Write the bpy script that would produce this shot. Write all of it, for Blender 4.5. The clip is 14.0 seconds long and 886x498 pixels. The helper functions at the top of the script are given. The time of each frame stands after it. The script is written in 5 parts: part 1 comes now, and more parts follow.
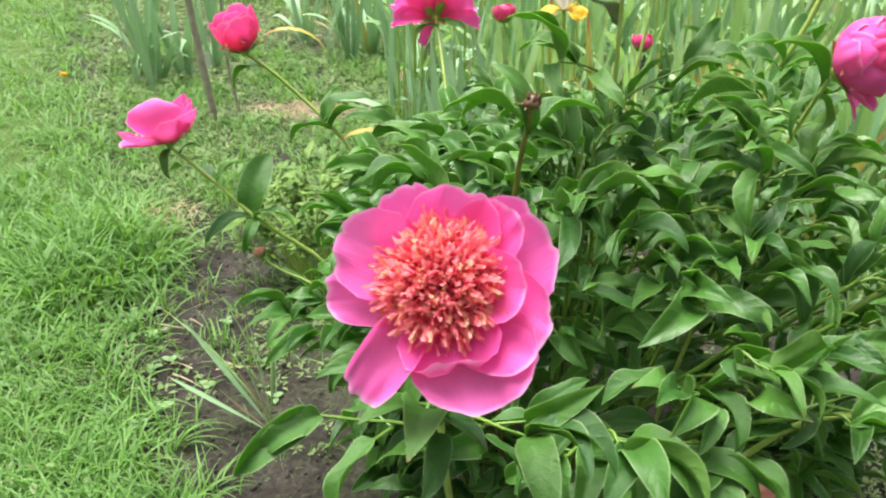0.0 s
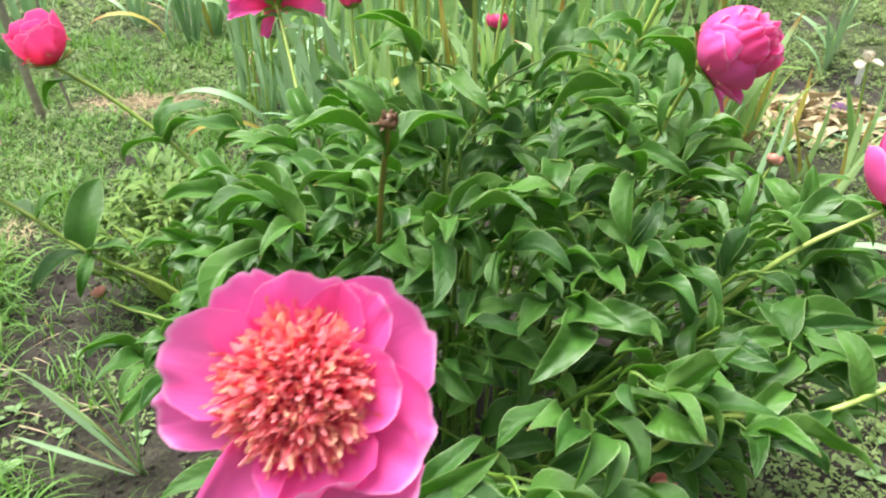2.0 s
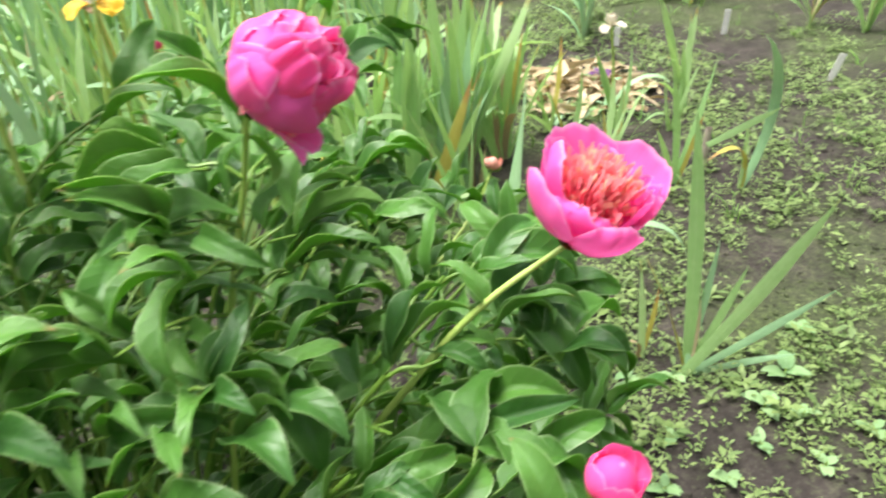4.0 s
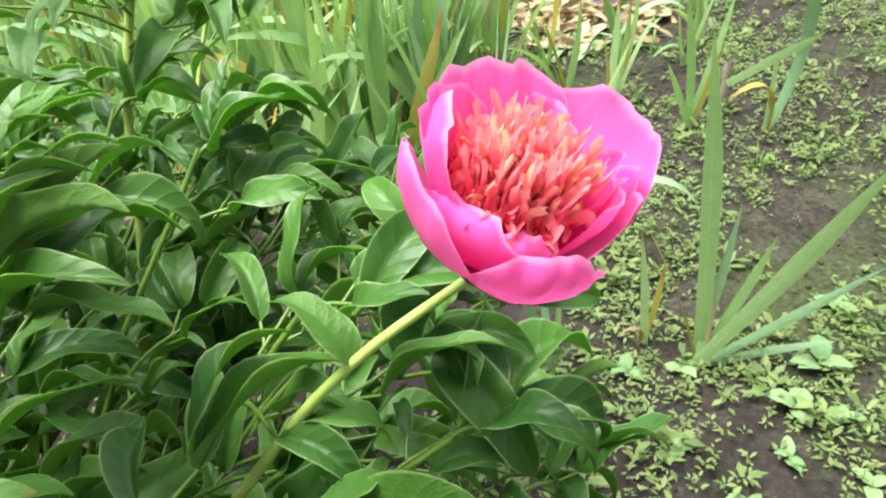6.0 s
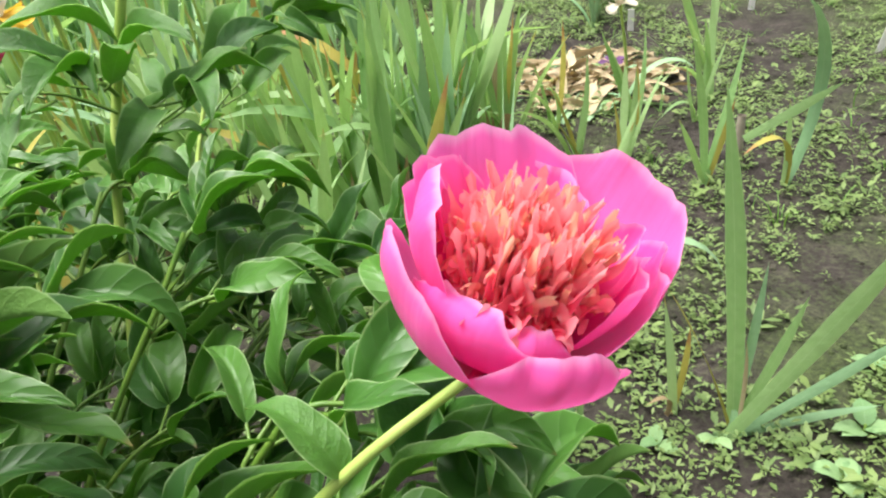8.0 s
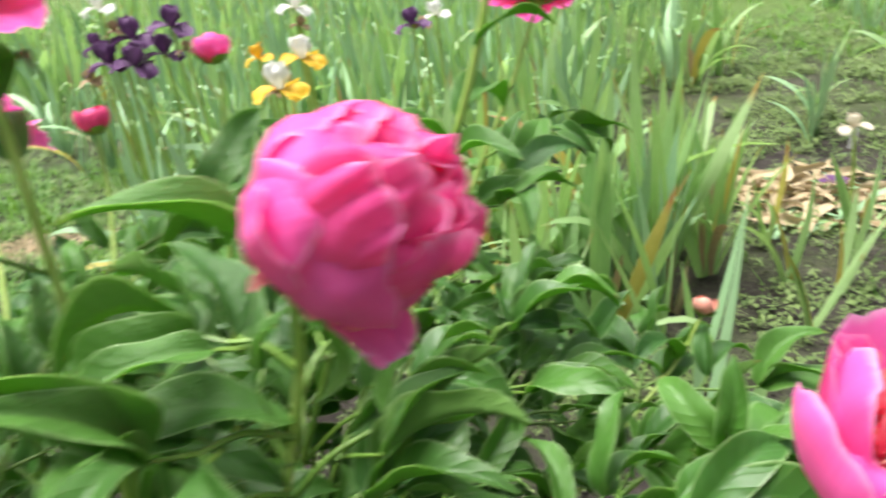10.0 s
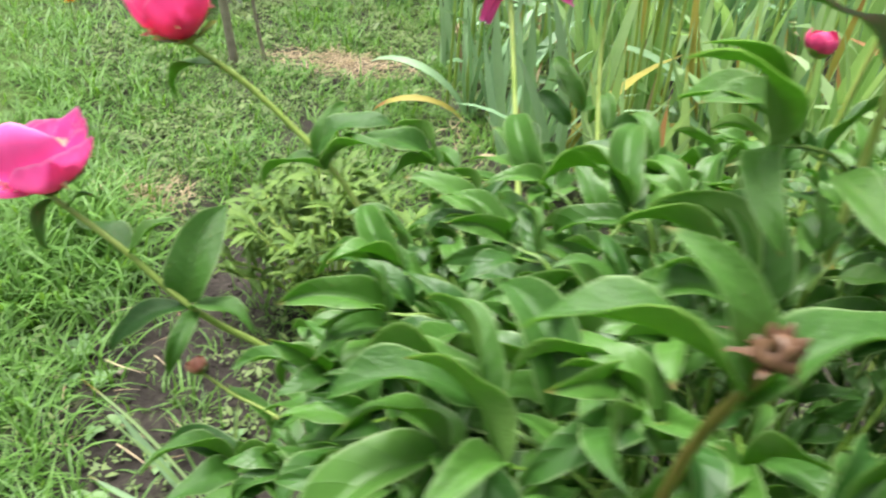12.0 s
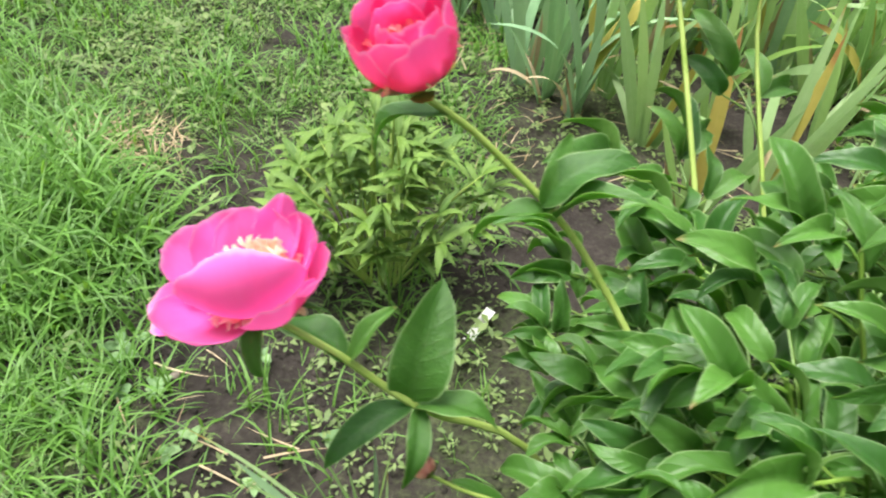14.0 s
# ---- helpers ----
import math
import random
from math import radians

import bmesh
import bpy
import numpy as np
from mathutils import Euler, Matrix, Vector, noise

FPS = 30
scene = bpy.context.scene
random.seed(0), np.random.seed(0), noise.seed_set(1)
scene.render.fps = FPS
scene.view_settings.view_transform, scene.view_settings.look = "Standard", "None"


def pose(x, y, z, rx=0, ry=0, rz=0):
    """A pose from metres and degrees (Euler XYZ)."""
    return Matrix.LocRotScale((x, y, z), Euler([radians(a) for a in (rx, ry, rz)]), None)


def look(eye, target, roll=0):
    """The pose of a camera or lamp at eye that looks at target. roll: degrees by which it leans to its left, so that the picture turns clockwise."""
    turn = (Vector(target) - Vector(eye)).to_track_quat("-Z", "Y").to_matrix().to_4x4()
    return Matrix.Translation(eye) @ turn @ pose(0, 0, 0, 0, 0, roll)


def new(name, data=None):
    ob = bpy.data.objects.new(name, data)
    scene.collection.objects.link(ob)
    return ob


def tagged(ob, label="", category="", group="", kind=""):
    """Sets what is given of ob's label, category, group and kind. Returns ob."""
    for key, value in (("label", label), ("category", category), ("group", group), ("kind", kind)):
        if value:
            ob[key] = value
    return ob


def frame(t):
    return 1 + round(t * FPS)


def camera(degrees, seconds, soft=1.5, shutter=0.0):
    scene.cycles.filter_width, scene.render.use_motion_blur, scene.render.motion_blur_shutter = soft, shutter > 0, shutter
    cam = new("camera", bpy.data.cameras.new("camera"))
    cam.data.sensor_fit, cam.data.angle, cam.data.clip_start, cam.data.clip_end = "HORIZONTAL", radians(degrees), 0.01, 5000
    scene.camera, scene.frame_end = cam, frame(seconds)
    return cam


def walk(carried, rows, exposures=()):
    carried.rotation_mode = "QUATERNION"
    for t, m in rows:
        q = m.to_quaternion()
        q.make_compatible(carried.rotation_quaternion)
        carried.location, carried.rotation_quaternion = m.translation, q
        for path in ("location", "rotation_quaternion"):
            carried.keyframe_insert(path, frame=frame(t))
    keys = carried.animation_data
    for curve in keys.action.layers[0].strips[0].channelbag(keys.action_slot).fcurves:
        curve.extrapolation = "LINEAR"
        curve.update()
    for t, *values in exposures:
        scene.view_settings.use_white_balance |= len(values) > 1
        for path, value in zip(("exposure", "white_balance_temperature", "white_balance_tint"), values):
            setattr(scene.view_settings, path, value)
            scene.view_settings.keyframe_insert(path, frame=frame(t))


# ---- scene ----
cam = camera(61.6, 14.0, soft=2.1, shutter=0.5)
PATH = [
    (0, (0.284, 0.105, 0.898), (0.059, 1.855, -0.044), 0.6),
    (0.5, (0.252, 0.127, 0.898), (0.132, 1.864, -0.087), -1.3),
    (1, (0.246, 0.148, 0.916), (0.31, 1.868, -0.103), -2.0),
    (1.5, (0.258, 0.163, 0.91), (0.431, 1.876, -0.108), 0.5),
    (2, (0.287, 0.193, 0.914), (0.396, 1.913, -0.101), 0.2),
    (2.5, (0.347, 0.239, 0.91), (0.485, 1.954, -0.109), -1.9),
    (3, (0.395, 0.285, 0.9), (0.599, 1.984, -0.135), -3.5),
    (3.5, (0.462, 0.334, 0.891), (0.813, 2.001, -0.156), -5.2),
    (4, (0.522, 0.379, 0.873), (1.033, 2.009, -0.167), -3.5),
    (4.2, (0.539, 0.393, 0.868), (1.093, 2.02, -0.155), -3.3),
    (6.3, (0.679, 0.573, 0.772), (1.079, 2.139, -0.405), -6.6),
    (6.5, (0.683, 0.578, 0.769), (1.075, 2.169, -0.378), -7.3),
    (7, (0.685, 0.592, 0.76), (1.142, 2.209, -0.326), -6.1),
    (7.2, (0.689, 0.593, 0.76), (1.153, 2.219, -0.309), -6.9),
    (9.3, (0.668, 0.609, 0.776), (0.978, 2.397, -0.066), -7.8),
    (9.5, (0.652, 0.618, 0.778), (0.910, 2.433, -0.02), -7.1),
    (9.8, (0.615, 0.599, 0.81), (0.759, 2.425, 0.008), -6.1),
    (10, (0.584, 0.58, 0.824), (0.65, 2.41, 0.021), -5.5),
    (10.3, (0.533, 0.562, 0.832), (0.467, 2.385, 0.004), -3.4),
    (10.5, (0.497, 0.555, 0.836), (0.383, 2.357, -0.034), -2.7),
    (11, (0.429, 0.528, 0.851), (0.215, 2.262, -0.126), -0.7),
    (11.5, (0.323, 0.529, 0.857), (0.065, 2.207, -0.203), 1.8),
    (12, (0.209, 0.548, 0.854), (-0.11, 2.191, -0.241), 3.4),
    (12.5, (0.093, 0.544, 0.864), (-0.124, 2.132, -0.332), 5.3),
    (13, (0.007, 0.563, 0.887), (-0.096, 2.125, -0.357), 6.3),
    (13.5, (-0.027, 0.662, 0.893), (-0.084, 2.158, -0.434), 5.2),
    (14, (-0.092, 0.696, 0.897), (-0.097, 2.147, -0.48), 6.3),
]
walk(cam, [(t, look(eye, target, roll)) for t, eye, target, roll in PATH], [(0.0, 1.11), (2.5, 1.18), (4.0, 1.28), (6.5, 1.25), (7.0, 1.17), (9.3, 0.95), (10.0, 1.06), (11.5, 1.08), (12.5, 0.98), (14.0, 1.00)])

# ---- world, sun ----
SUN_ELEVATION, SUN_AZIMUTH = radians(73), radians(302)
world = bpy.data.worlds.new("overcast_sky")
scene.world = world
world.use_nodes = True
wt = world.node_tree
wt.nodes.clear()
w_out = wt.nodes.new("ShaderNodeOutputWorld")
w_bg = wt.nodes.new("ShaderNodeBackground")
w_sky = wt.nodes.new("ShaderNodeTexSky")
w_sky.sky_type, w_sky.sun_disc = "NISHITA", False
w_sky.sun_elevation, w_sky.sun_rotation = SUN_ELEVATION, SUN_AZIMUTH
w_sky.air_density, w_sky.dust_density, w_sky.ozone_density = 1.0, 4.0, 1.0
w_hsv = wt.nodes.new("ShaderNodeHueSaturation")
w_hsv.inputs["Saturation"].default_value = 0.25
wt.links.new(w_sky.outputs[0], w_hsv.inputs["Color"])
# an overcast sky is far brighter overhead; dimmed near the horizon for unseen trees and houses
w_tc = wt.nodes.new("ShaderNodeTexCoord")
w_sep = wt.nodes.new("ShaderNodeSeparateXYZ")
w_dim = wt.nodes.new("ShaderNodeMath")
w_dim.operation, w_dim.use_clamp = "MULTIPLY_ADD", True
w_dim.inputs[1].default_value, w_dim.inputs[2].default_value = 0.74, 0.26
w_mul = wt.nodes.new("ShaderNodeVectorMath")
w_mul.operation = "SCALE"
wt.links.new(w_tc.outputs["Generated"], w_sep.inputs[0])
wt.links.new(w_sep.outputs[2], w_dim.inputs[0])
wt.links.new(w_hsv.outputs[0], w_mul.inputs[0])
wt.links.new(w_dim.outputs[0], w_mul.inputs["Scale"])
wt.links.new(w_mul.outputs[0], w_bg.inputs["Color"])
wt.links.new(w_bg.outputs[0], w_out.inputs["Surface"])
w_bg.inputs["Strength"].default_value = 0.14

sun_data = bpy.data.lights.new("sun", "SUN")
sun_data.energy, sun_data.angle, sun_data.color = 3.3, radians(40), (1.0, 0.97, 0.92)
sun = new("sun", sun_data)
sun_from = Vector((math.sin(SUN_AZIMUTH) * math.cos(SUN_ELEVATION), math.cos(SUN_AZIMUTH) * math.cos(SUN_ELEVATION), math.sin(SUN_ELEVATION)))
sun.matrix_basis = look(sun_from * 20, (0, 0, 0))


# ---- materials ----
def material(name, rough=0.5, spec=0.5):
    m = bpy.data.materials.new(name)
    m.use_nodes = True
    nt = m.node_tree
    b = nt.nodes["Principled BSDF"]
    b.inputs["Roughness"].default_value = rough
    b.inputs["Specular IOR Level"].default_value = spec
    return m, nt, b


def node(nt, kind, **values):
    n = nt.nodes.new("ShaderNode" + kind)
    for key, value in values.items():
        key = key.replace("_", " ")
        for s in n.inputs:
            if s.name == key:
                s.default_value = value
                break
    return n


def maths(nt, op, a, b=None, clamp=False):
    n = nt.nodes.new("ShaderNodeMath")
    n.operation, n.use_clamp = op, clamp
    for s, v in ((0, a), (1, b)):
        if v is None:
            continue
        if isinstance(v, (int, float)):
            n.inputs[s].default_value = v
        else:
            nt.links.new(v, n.inputs[s])
    return n.outputs[0]


def ramp(nt, fac, stops, smooth=False):
    n = nt.nodes.new("ShaderNodeValToRGB")
    e = n.color_ramp.elements
    while len(e) < len(stops):
        e.new(0.5)
    for el, (p, c) in zip(e, stops):
        el.position, el.color = p, (*c, 1) if len(c) == 3 else c
    if smooth:
        n.color_ramp.interpolation = "EASE"
    nt.links.new(fac, n.inputs[0])
    return n.outputs[0]


def mix(nt, fac, a, b, blend="MIX"):
    n = nt.nodes.new("ShaderNodeMix")
    n.data_type, n.blend_type = "RGBA", blend
    for s, v in ((0, fac), (6, a), (7, b)):
        if isinstance(v, (int, float)):
            n.inputs[s].default_value = v
        elif isinstance(v, tuple):
            n.inputs[s].default_value = (*v, 1)
        else:
            nt.links.new(v, n.inputs[s])
    return n.outputs[2]


def noise_of(nt, scale, detail=4, coords="Object", rough=0.55):
    tc = nt.nodes.new("ShaderNodeTexCoord")
    n = node(nt, "TexNoise", Scale=scale, Detail=detail, Roughness=rough)
    nt.links.new(tc.outputs[coords], n.inputs["Vector"])
    return n.outputs["Fac"]


def variety(nt):
    """One random value for each object or each loose piece of a joined mesh."""
    oi = nt.nodes.new("ShaderNodeObjectInfo")
    ge = nt.nodes.new("ShaderNodeNewGeometry")
    return maths(nt, "FRACT", maths(nt, "ADD", oi.outputs["Random"], ge.outputs["Random Per Island"]))


def uv_split(nt):
    uv = nt.nodes.new("ShaderNodeUVMap")
    sp = nt.nodes.new("ShaderNodeSeparateXYZ")
    nt.links.new(uv.outputs[0], sp.inputs[0])
    return sp.outputs[0], sp.outputs[1]


def bump(nt, b, height, strength=0.3, distance=0.002):
    n = node(nt, "Bump", Strength=strength, Distance=distance)
    nt.links.new(height, n.inputs["Height"])
    nt.links.new(n.outputs[0], b.inputs["Normal"])


def see_through(nt, b, colour, amount):
    """Light that shines through a thin leaf or petal."""
    tr = nt.nodes.new("ShaderNodeBsdfTranslucent")
    ms = nt.nodes.new("ShaderNodeMixShader")
    ms.inputs[0].default_value = amount
    out = next(n for n in nt.nodes if n.type == "OUTPUT_MATERIAL")
    if isinstance(colour, tuple):
        tr.inputs[0].default_value = (*colour, 1)
    else:
        nt.links.new(colour, tr.inputs[0])
    nt.links.new(b.outputs[0], ms.inputs[1])
    nt.links.new(tr.outputs[0], ms.inputs[2])
    nt.links.new(ms.outputs[0], out.inputs["Surface"])


def leaf_material(name, dark, light, margin, rough, through_colour, veins=26.0, tip=(0.34, 0.22, 0.08), tip_from=0.95, amount=0.16, spec=0.5, edge_at=0.91, rib_pale=0.9):
    m, nt, b = material(name, rough, spec)
    u, v = uv_split(nt)
    var = variety(nt)
    patch = noise_of(nt, 25.0)
    tone = maths(nt, "ADD", maths(nt, "MULTIPLY", var, 0.6), maths(nt, "MULTIPLY", patch, 0.4))
    col = ramp(nt, tone, [(0.15, dark), (0.85, light)])
    side = maths(nt, "ABSOLUTE", maths(nt, "SUBTRACT", maths(nt, "MULTIPLY", u, 2.0), 1.0))
    edge = maths(nt, "MULTIPLY", maths(nt, "SUBTRACT", side, edge_at), 1.0 / (1.0 - edge_at), clamp=True)
    rib = maths(nt, "SUBTRACT", 1.0, maths(nt, "MULTIPLY", side, 34.0), clamp=True)
    pale = maths(nt, "MAXIMUM", maths(nt, "MULTIPLY", edge, 0.9), maths(nt, "MULTIPLY", rib, rib_pale))
    col = mix(nt, pale, col, margin)
    vein_arg = maths(nt, "MULTIPLY", maths(nt, "SUBTRACT", v, maths(nt, "MULTIPLY", side, 0.16)), veins)
    wave = maths(nt, "ABSOLUTE", maths(nt, "SINE", vein_arg))
    wave = maths(nt, "POWER", wave, 0.35)
    col = mix(nt, maths(nt, "MULTIPLY", maths(nt, "SUBTRACT", 1.0, wave), 0.05), col, margin)
    end = maths(nt, "MULTIPLY", maths(nt, "SUBTRACT", maths(nt, "ADD", v, maths(nt, "MULTIPLY", maths(nt, "SUBTRACT", var, 0.6), 0.18)), tip_from), 14.0, clamp=True)
    col = mix(nt, end, col, tip)
    nt.links.new(col, b.inputs["Base Color"])
    rr = maths(nt, "ADD", rough - 0.08, maths(nt, "MULTIPLY", noise_of(nt, 60.0), 0.2))
    nt.links.new(rr, b.inputs["Roughness"])
    bump(nt, b, maths(nt, "ADD", maths(nt, "MULTIPLY", wave, 1.0), maths(nt, "MULTIPLY", noise_of(nt, 45.0), 2.2)), 0.40, 0.0013)
    see_through(nt, b, mix(nt, 0.6, col, through_colour), amount)
    return m


PEONY_LEAF = leaf_material("peony_leaf", (0.034, 0.130, 0.022), (0.136, 0.33, 0.050), (0.44, 0.62, 0.28), 0.42, (0.26, 0.55, 0.06), amount=0.45, spec=0.68, edge_at=0.905, rib_pale=0.12, tip=(0.34, 0.24, 0.09), tip_from=0.972)
PEONY_UNDER = leaf_material("peony_leaf_underside", (0.11, 0.25, 0.05), (0.25, 0.46, 0.11), (0.44, 0.62, 0.28), 0.65, (0.30, 0.56, 0.07), amount=0.45, spec=0.25, edge_at=0.905, rib_pale=0.5, tip=(0.34, 0.24, 0.09), tip_from=0.972)
IRIS_LEAF = leaf_material("iris_leaf", (0.215, 0.415, 0.14), (0.47, 0.66, 0.31), (0.56, 0.72, 0.40), 0.48, (0.36, 0.58, 0.10), veins=0.0, tip=(0.45, 0.24, 0.08), tip_from=0.935, edge_at=0.95, amount=0.46)
IRIS_BLUE = leaf_material("iris_leaf_bluish", (0.21, 0.39, 0.20), (0.38, 0.58, 0.31), (0.40, 0.54, 0.34), 0.5, (0.34, 0.55, 0.20), veins=0.0, tip=(0.40, 0.25, 0.10), tip_from=0.96, edge_at=0.985)
DRY_LEAF = leaf_material("dry_leaf", (0.26, 0.18, 0.09), (0.60, 0.49, 0.32), (0.66, 0.56, 0.40), 0.75, (0.5, 0.35, 0.12), veins=0.0, tip=(0.25, 0.14, 0.06), spec=0.2)
YELLOW_LEAF = leaf_material("yellowing_leaf", (0.30, 0.30, 0.05), (0.55, 0.45, 0.10), (0.60, 0.48, 0.16), 0.6, (0.5, 0.45, 0.08), veins=0.0, tip=(0.40, 0.20, 0.07), tip_from=0.8)
GRASS = leaf_material("grass_blade", (0.044, 0.142, 0.016), (0.155, 0.335, 0.056), (0.30, 0.50, 0.10), 0.5, (0.30, 0.58, 0.05), veins=0.0, tip=(0.40, 0.38, 0.12), tip_from=0.97, amount=0.3, edge_at=0.99)
WEED = leaf_material("weed_leaf", (0.068, 0.130, 0.030), (0.22, 0.31, 0.095), (0.30, 0.40, 0.14), 0.55, (0.30, 0.45, 0.08), veins=0.0, tip=(0.34, 0.30, 0.10), tip_from=1.2, amount=0.25, edge_at=0.97)
SEEDLING = leaf_material("seedling_leaf", (0.16, 0.31, 0.12), (0.30, 0.46, 0.20), (0.36, 0.50, 0.26), 0.55, (0.30, 0.50, 0.12), veins=12.0, tip_from=1.3, amount=0.25, edge_at=0.97)
YOUNG_LEAF = leaf_material("young_leaf", (0.060, 0.142, 0.016), (0.165, 0.285, 0.040), (0.22, 0.36, 0.09), 0.55, (0.28, 0.52, 0.04), veins=18.0, tip=(0.22, 0.14, 0.04), tip_from=0.98)


def stem_material(name, low, high):
    m, nt, b = material(name, 0.45)
    n = noise_of(nt, 30.0)
    nt.links.new(ramp(nt, n, [(0.3, low), (0.7, high)]), b.inputs["Base Color"])
    bump(nt, b, noise_of(nt, 220.0), 0.2, 0.0008)
    return m


STEM = stem_material("peony_stem", (0.28, 0.42, 0.07), (0.46, 0.59, 0.16))
STALK = stem_material("leaf_stalk", (0.07, 0.17, 0.02), (0.17, 0.29, 0.04))
DEAD_STEM = stem_material("reddish_stem", (0.15, 0.14, 0.03), (0.24, 0.20, 0.05))
SEPAL = stem_material("sepal", (0.13, 0.24, 0.04), (0.36, 0.38, 0.06))
BROWN = stem_material("dried_brown", (0.07, 0.035, 0.018), (0.24, 0.13, 0.07))
WOOD = stem_material("weathered_wood", (0.24, 0.20, 0.16), (0.46, 0.39, 0.33))
WHITE = stem_material("white_plastic", (0.66, 0.66, 0.62), (0.80, 0.79, 0.76))


def petal_material(name, deep, light, rim, amount=0.30, glow=None):
    m, nt, b = material(name, 0.5, 0.22)
    u, v = uv_split(nt)
    var = variety(nt)
    col = ramp(nt, v, [(0.0, deep), (0.55, light), (0.93, light), (1.0, rim)], True)
    streak = node(nt, "TexNoise", Scale=1.0, Detail=3.0)
    mp = node(nt, "Mapping", Scale=(30.0, 2.5, 1.0))
    uvn = nt.nodes.new("ShaderNodeUVMap")
    nt.links.new(uvn.outputs[0], mp.inputs[0])
    nt.links.new(mp.outputs[0], streak.inputs["Vector"])
    col = mix(nt, maths(nt, "MULTIPLY", streak.outputs["Fac"], 0.25), col, deep)
    col = mix(nt, maths(nt, "MULTIPLY", var, 0.12), col, rim)
    nt.links.new(col, b.inputs["Base Color"])
    b.inputs["Sheen Weight"].default_value = 0.10
    bump(nt, b, streak.outputs["Fac"], 0.25, 0.0015)
    see_through(nt, b, mix(nt, 0.5, col, glow or light), amount)
    return m


PETAL = petal_material("pink_petal", (0.955, 0.035, 0.30), (0.988, 0.15, 0.56), (0.99, 0.46, 0.80), 0.42, (0.985, 0.15, 0.52))
INNER_PETAL = petal_material("inner_pink_petal", (0.95, 0.03, 0.20), (0.98, 0.11, 0.44), (0.985, 0.42, 0.74), 0.45, (0.98, 0.10, 0.36))
BUD_PETAL = petal_material("red_pink_petal", (0.60, 0.02, 0.10), (0.80, 0.07, 0.24), (0.86, 0.22, 0.40), 0.15)
PALE_BUD = petal_material("pale_bud_petal", (0.45, 0.30, 0.10), (0.75, 0.33, 0.27), (0.70, 0.30, 0.28), 0.1)
IRIS_YELLOW = petal_material("yellow_iris_petal", (0.75, 0.38, 0.02), (0.88, 0.55, 0.04), (0.90, 0.62, 0.10))
IRIS_WHITE = petal_material("white_iris_petal", (0.80, 0.78, 0.66), (0.86, 0.86, 0.83), (0.88, 0.88, 0.86))
IRIS_PURPLE = petal_material("purple_iris_petal", (0.05, 0.014, 0.06), (0.15, 0.06, 0.18), (0.34, 0.20, 0.38))
IRIS_CREAM = petal_material("withered_cream_petal", (0.55, 0.46, 0.32), (0.80, 0.74, 0.60), (0.82, 0.76, 0.62))
IRIS_SPENT = petal_material("withered_iris_petal", (0.30, 0.16, 0.10), (0.55, 0.38, 0.24), (0.62, 0.48, 0.34))


def stamen_material(name, base, middle, tip, spot):
    m, nt, b = material(name, 0.55, 0.3)
    u, v = uv_split(nt)
    ge = nt.nodes.new("ShaderNodeNewGeometry")
    var = ge.outputs["Random Per Island"]
    col = ramp(nt, v, [(0.0, base), (0.6, middle), (1.0, tip)], True)
    pick = maths(nt, "MULTIPLY", maths(nt, "GREATER_THAN", var, 0.78), maths(nt, "MULTIPLY", maths(nt, "SUBTRACT", v, 0.45), 2.0, clamp=True))
    col = mix(nt, pick, col, spot)
    nt.links.new(col, b.inputs["Base Color"])
    see_through(nt, b, col, 0.45)
    return m


STAMEN = stamen_material("coral_stamen", (0.985, 0.065, 0.20), (0.99, 0.17, 0.29), (0.99, 0.42, 0.44), (0.99, 0.64, 0.44))
STAMEN_PALE = stamen_material("cream_stamen", (0.88, 0.30, 0.24), (0.92, 0.60, 0.42), (0.93, 0.80, 0.62), (0.93, 0.82, 0.55))

m, nt, b = material("soil", 0.9, 0.25)
big, mid, fine = noise_of(nt, 1.3, 5), noise_of(nt, 14.0, 6), noise_of(nt, 95.0, 6, rough=0.7)
earth = ramp(nt, maths(nt, "ADD", maths(nt, "MULTIPLY", mid, 0.55), maths(nt, "MULTIPLY", fine, 0.45)), [(0.30, (0.016, 0.013, 0.011)), (0.52, (0.049, 0.041, 0.035)), (0.75, (0.13, 0.108, 0.093))])
tc = nt.nodes.new("ShaderNodeTexCoord")
sp = nt.nodes.new("ShaderNodeSeparateXYZ")
nt.links.new(tc.outputs["Object"], sp.inputs[0])
far = maths(nt, "MULTIPLY", maths(nt, "SUBTRACT", sp.outputs[1], 3.6), 0.35, clamp=True)
lawn = maths(nt, "MULTIPLY", maths(nt, "SUBTRACT", maths(nt, "MULTIPLY", maths(nt, "ADD", sp.outputs[1], 0.6), -0.62), sp.outputs[0]), 5.0)
lawn = maths(nt, "ADD", lawn, maths(nt, "ADD", maths(nt, "MULTIPLY", maths(nt, "ADD", big, mid), 5.0), -2.0), clamp=True)
moss = maths(nt, "MULTIPLY", maths(nt, "SUBTRACT", maths(nt, "ADD", big, maths(nt, "MULTIPLY", fine, 0.5)), 0.72), 4.0, clamp=True)
green = ramp(nt, fine, [(0.3, (0.05, 0.10, 0.02)), (0.7, (0.17, 0.27, 0.06))])
cover = maths(nt, "MAXIMUM", maths(nt, "MULTIPLY", moss, 0.45), maths(nt, "MULTIPLY", maths(nt, "MAXIMUM", far, lawn), 0.8))
nt.links.new(mix(nt, cover, earth, green), b.inputs["Base Color"])
bump(nt, b, maths(nt, "ADD", mid, fine), 0.9, 0.012)
SOIL = m


# ---- tools ----
WORLD = {}


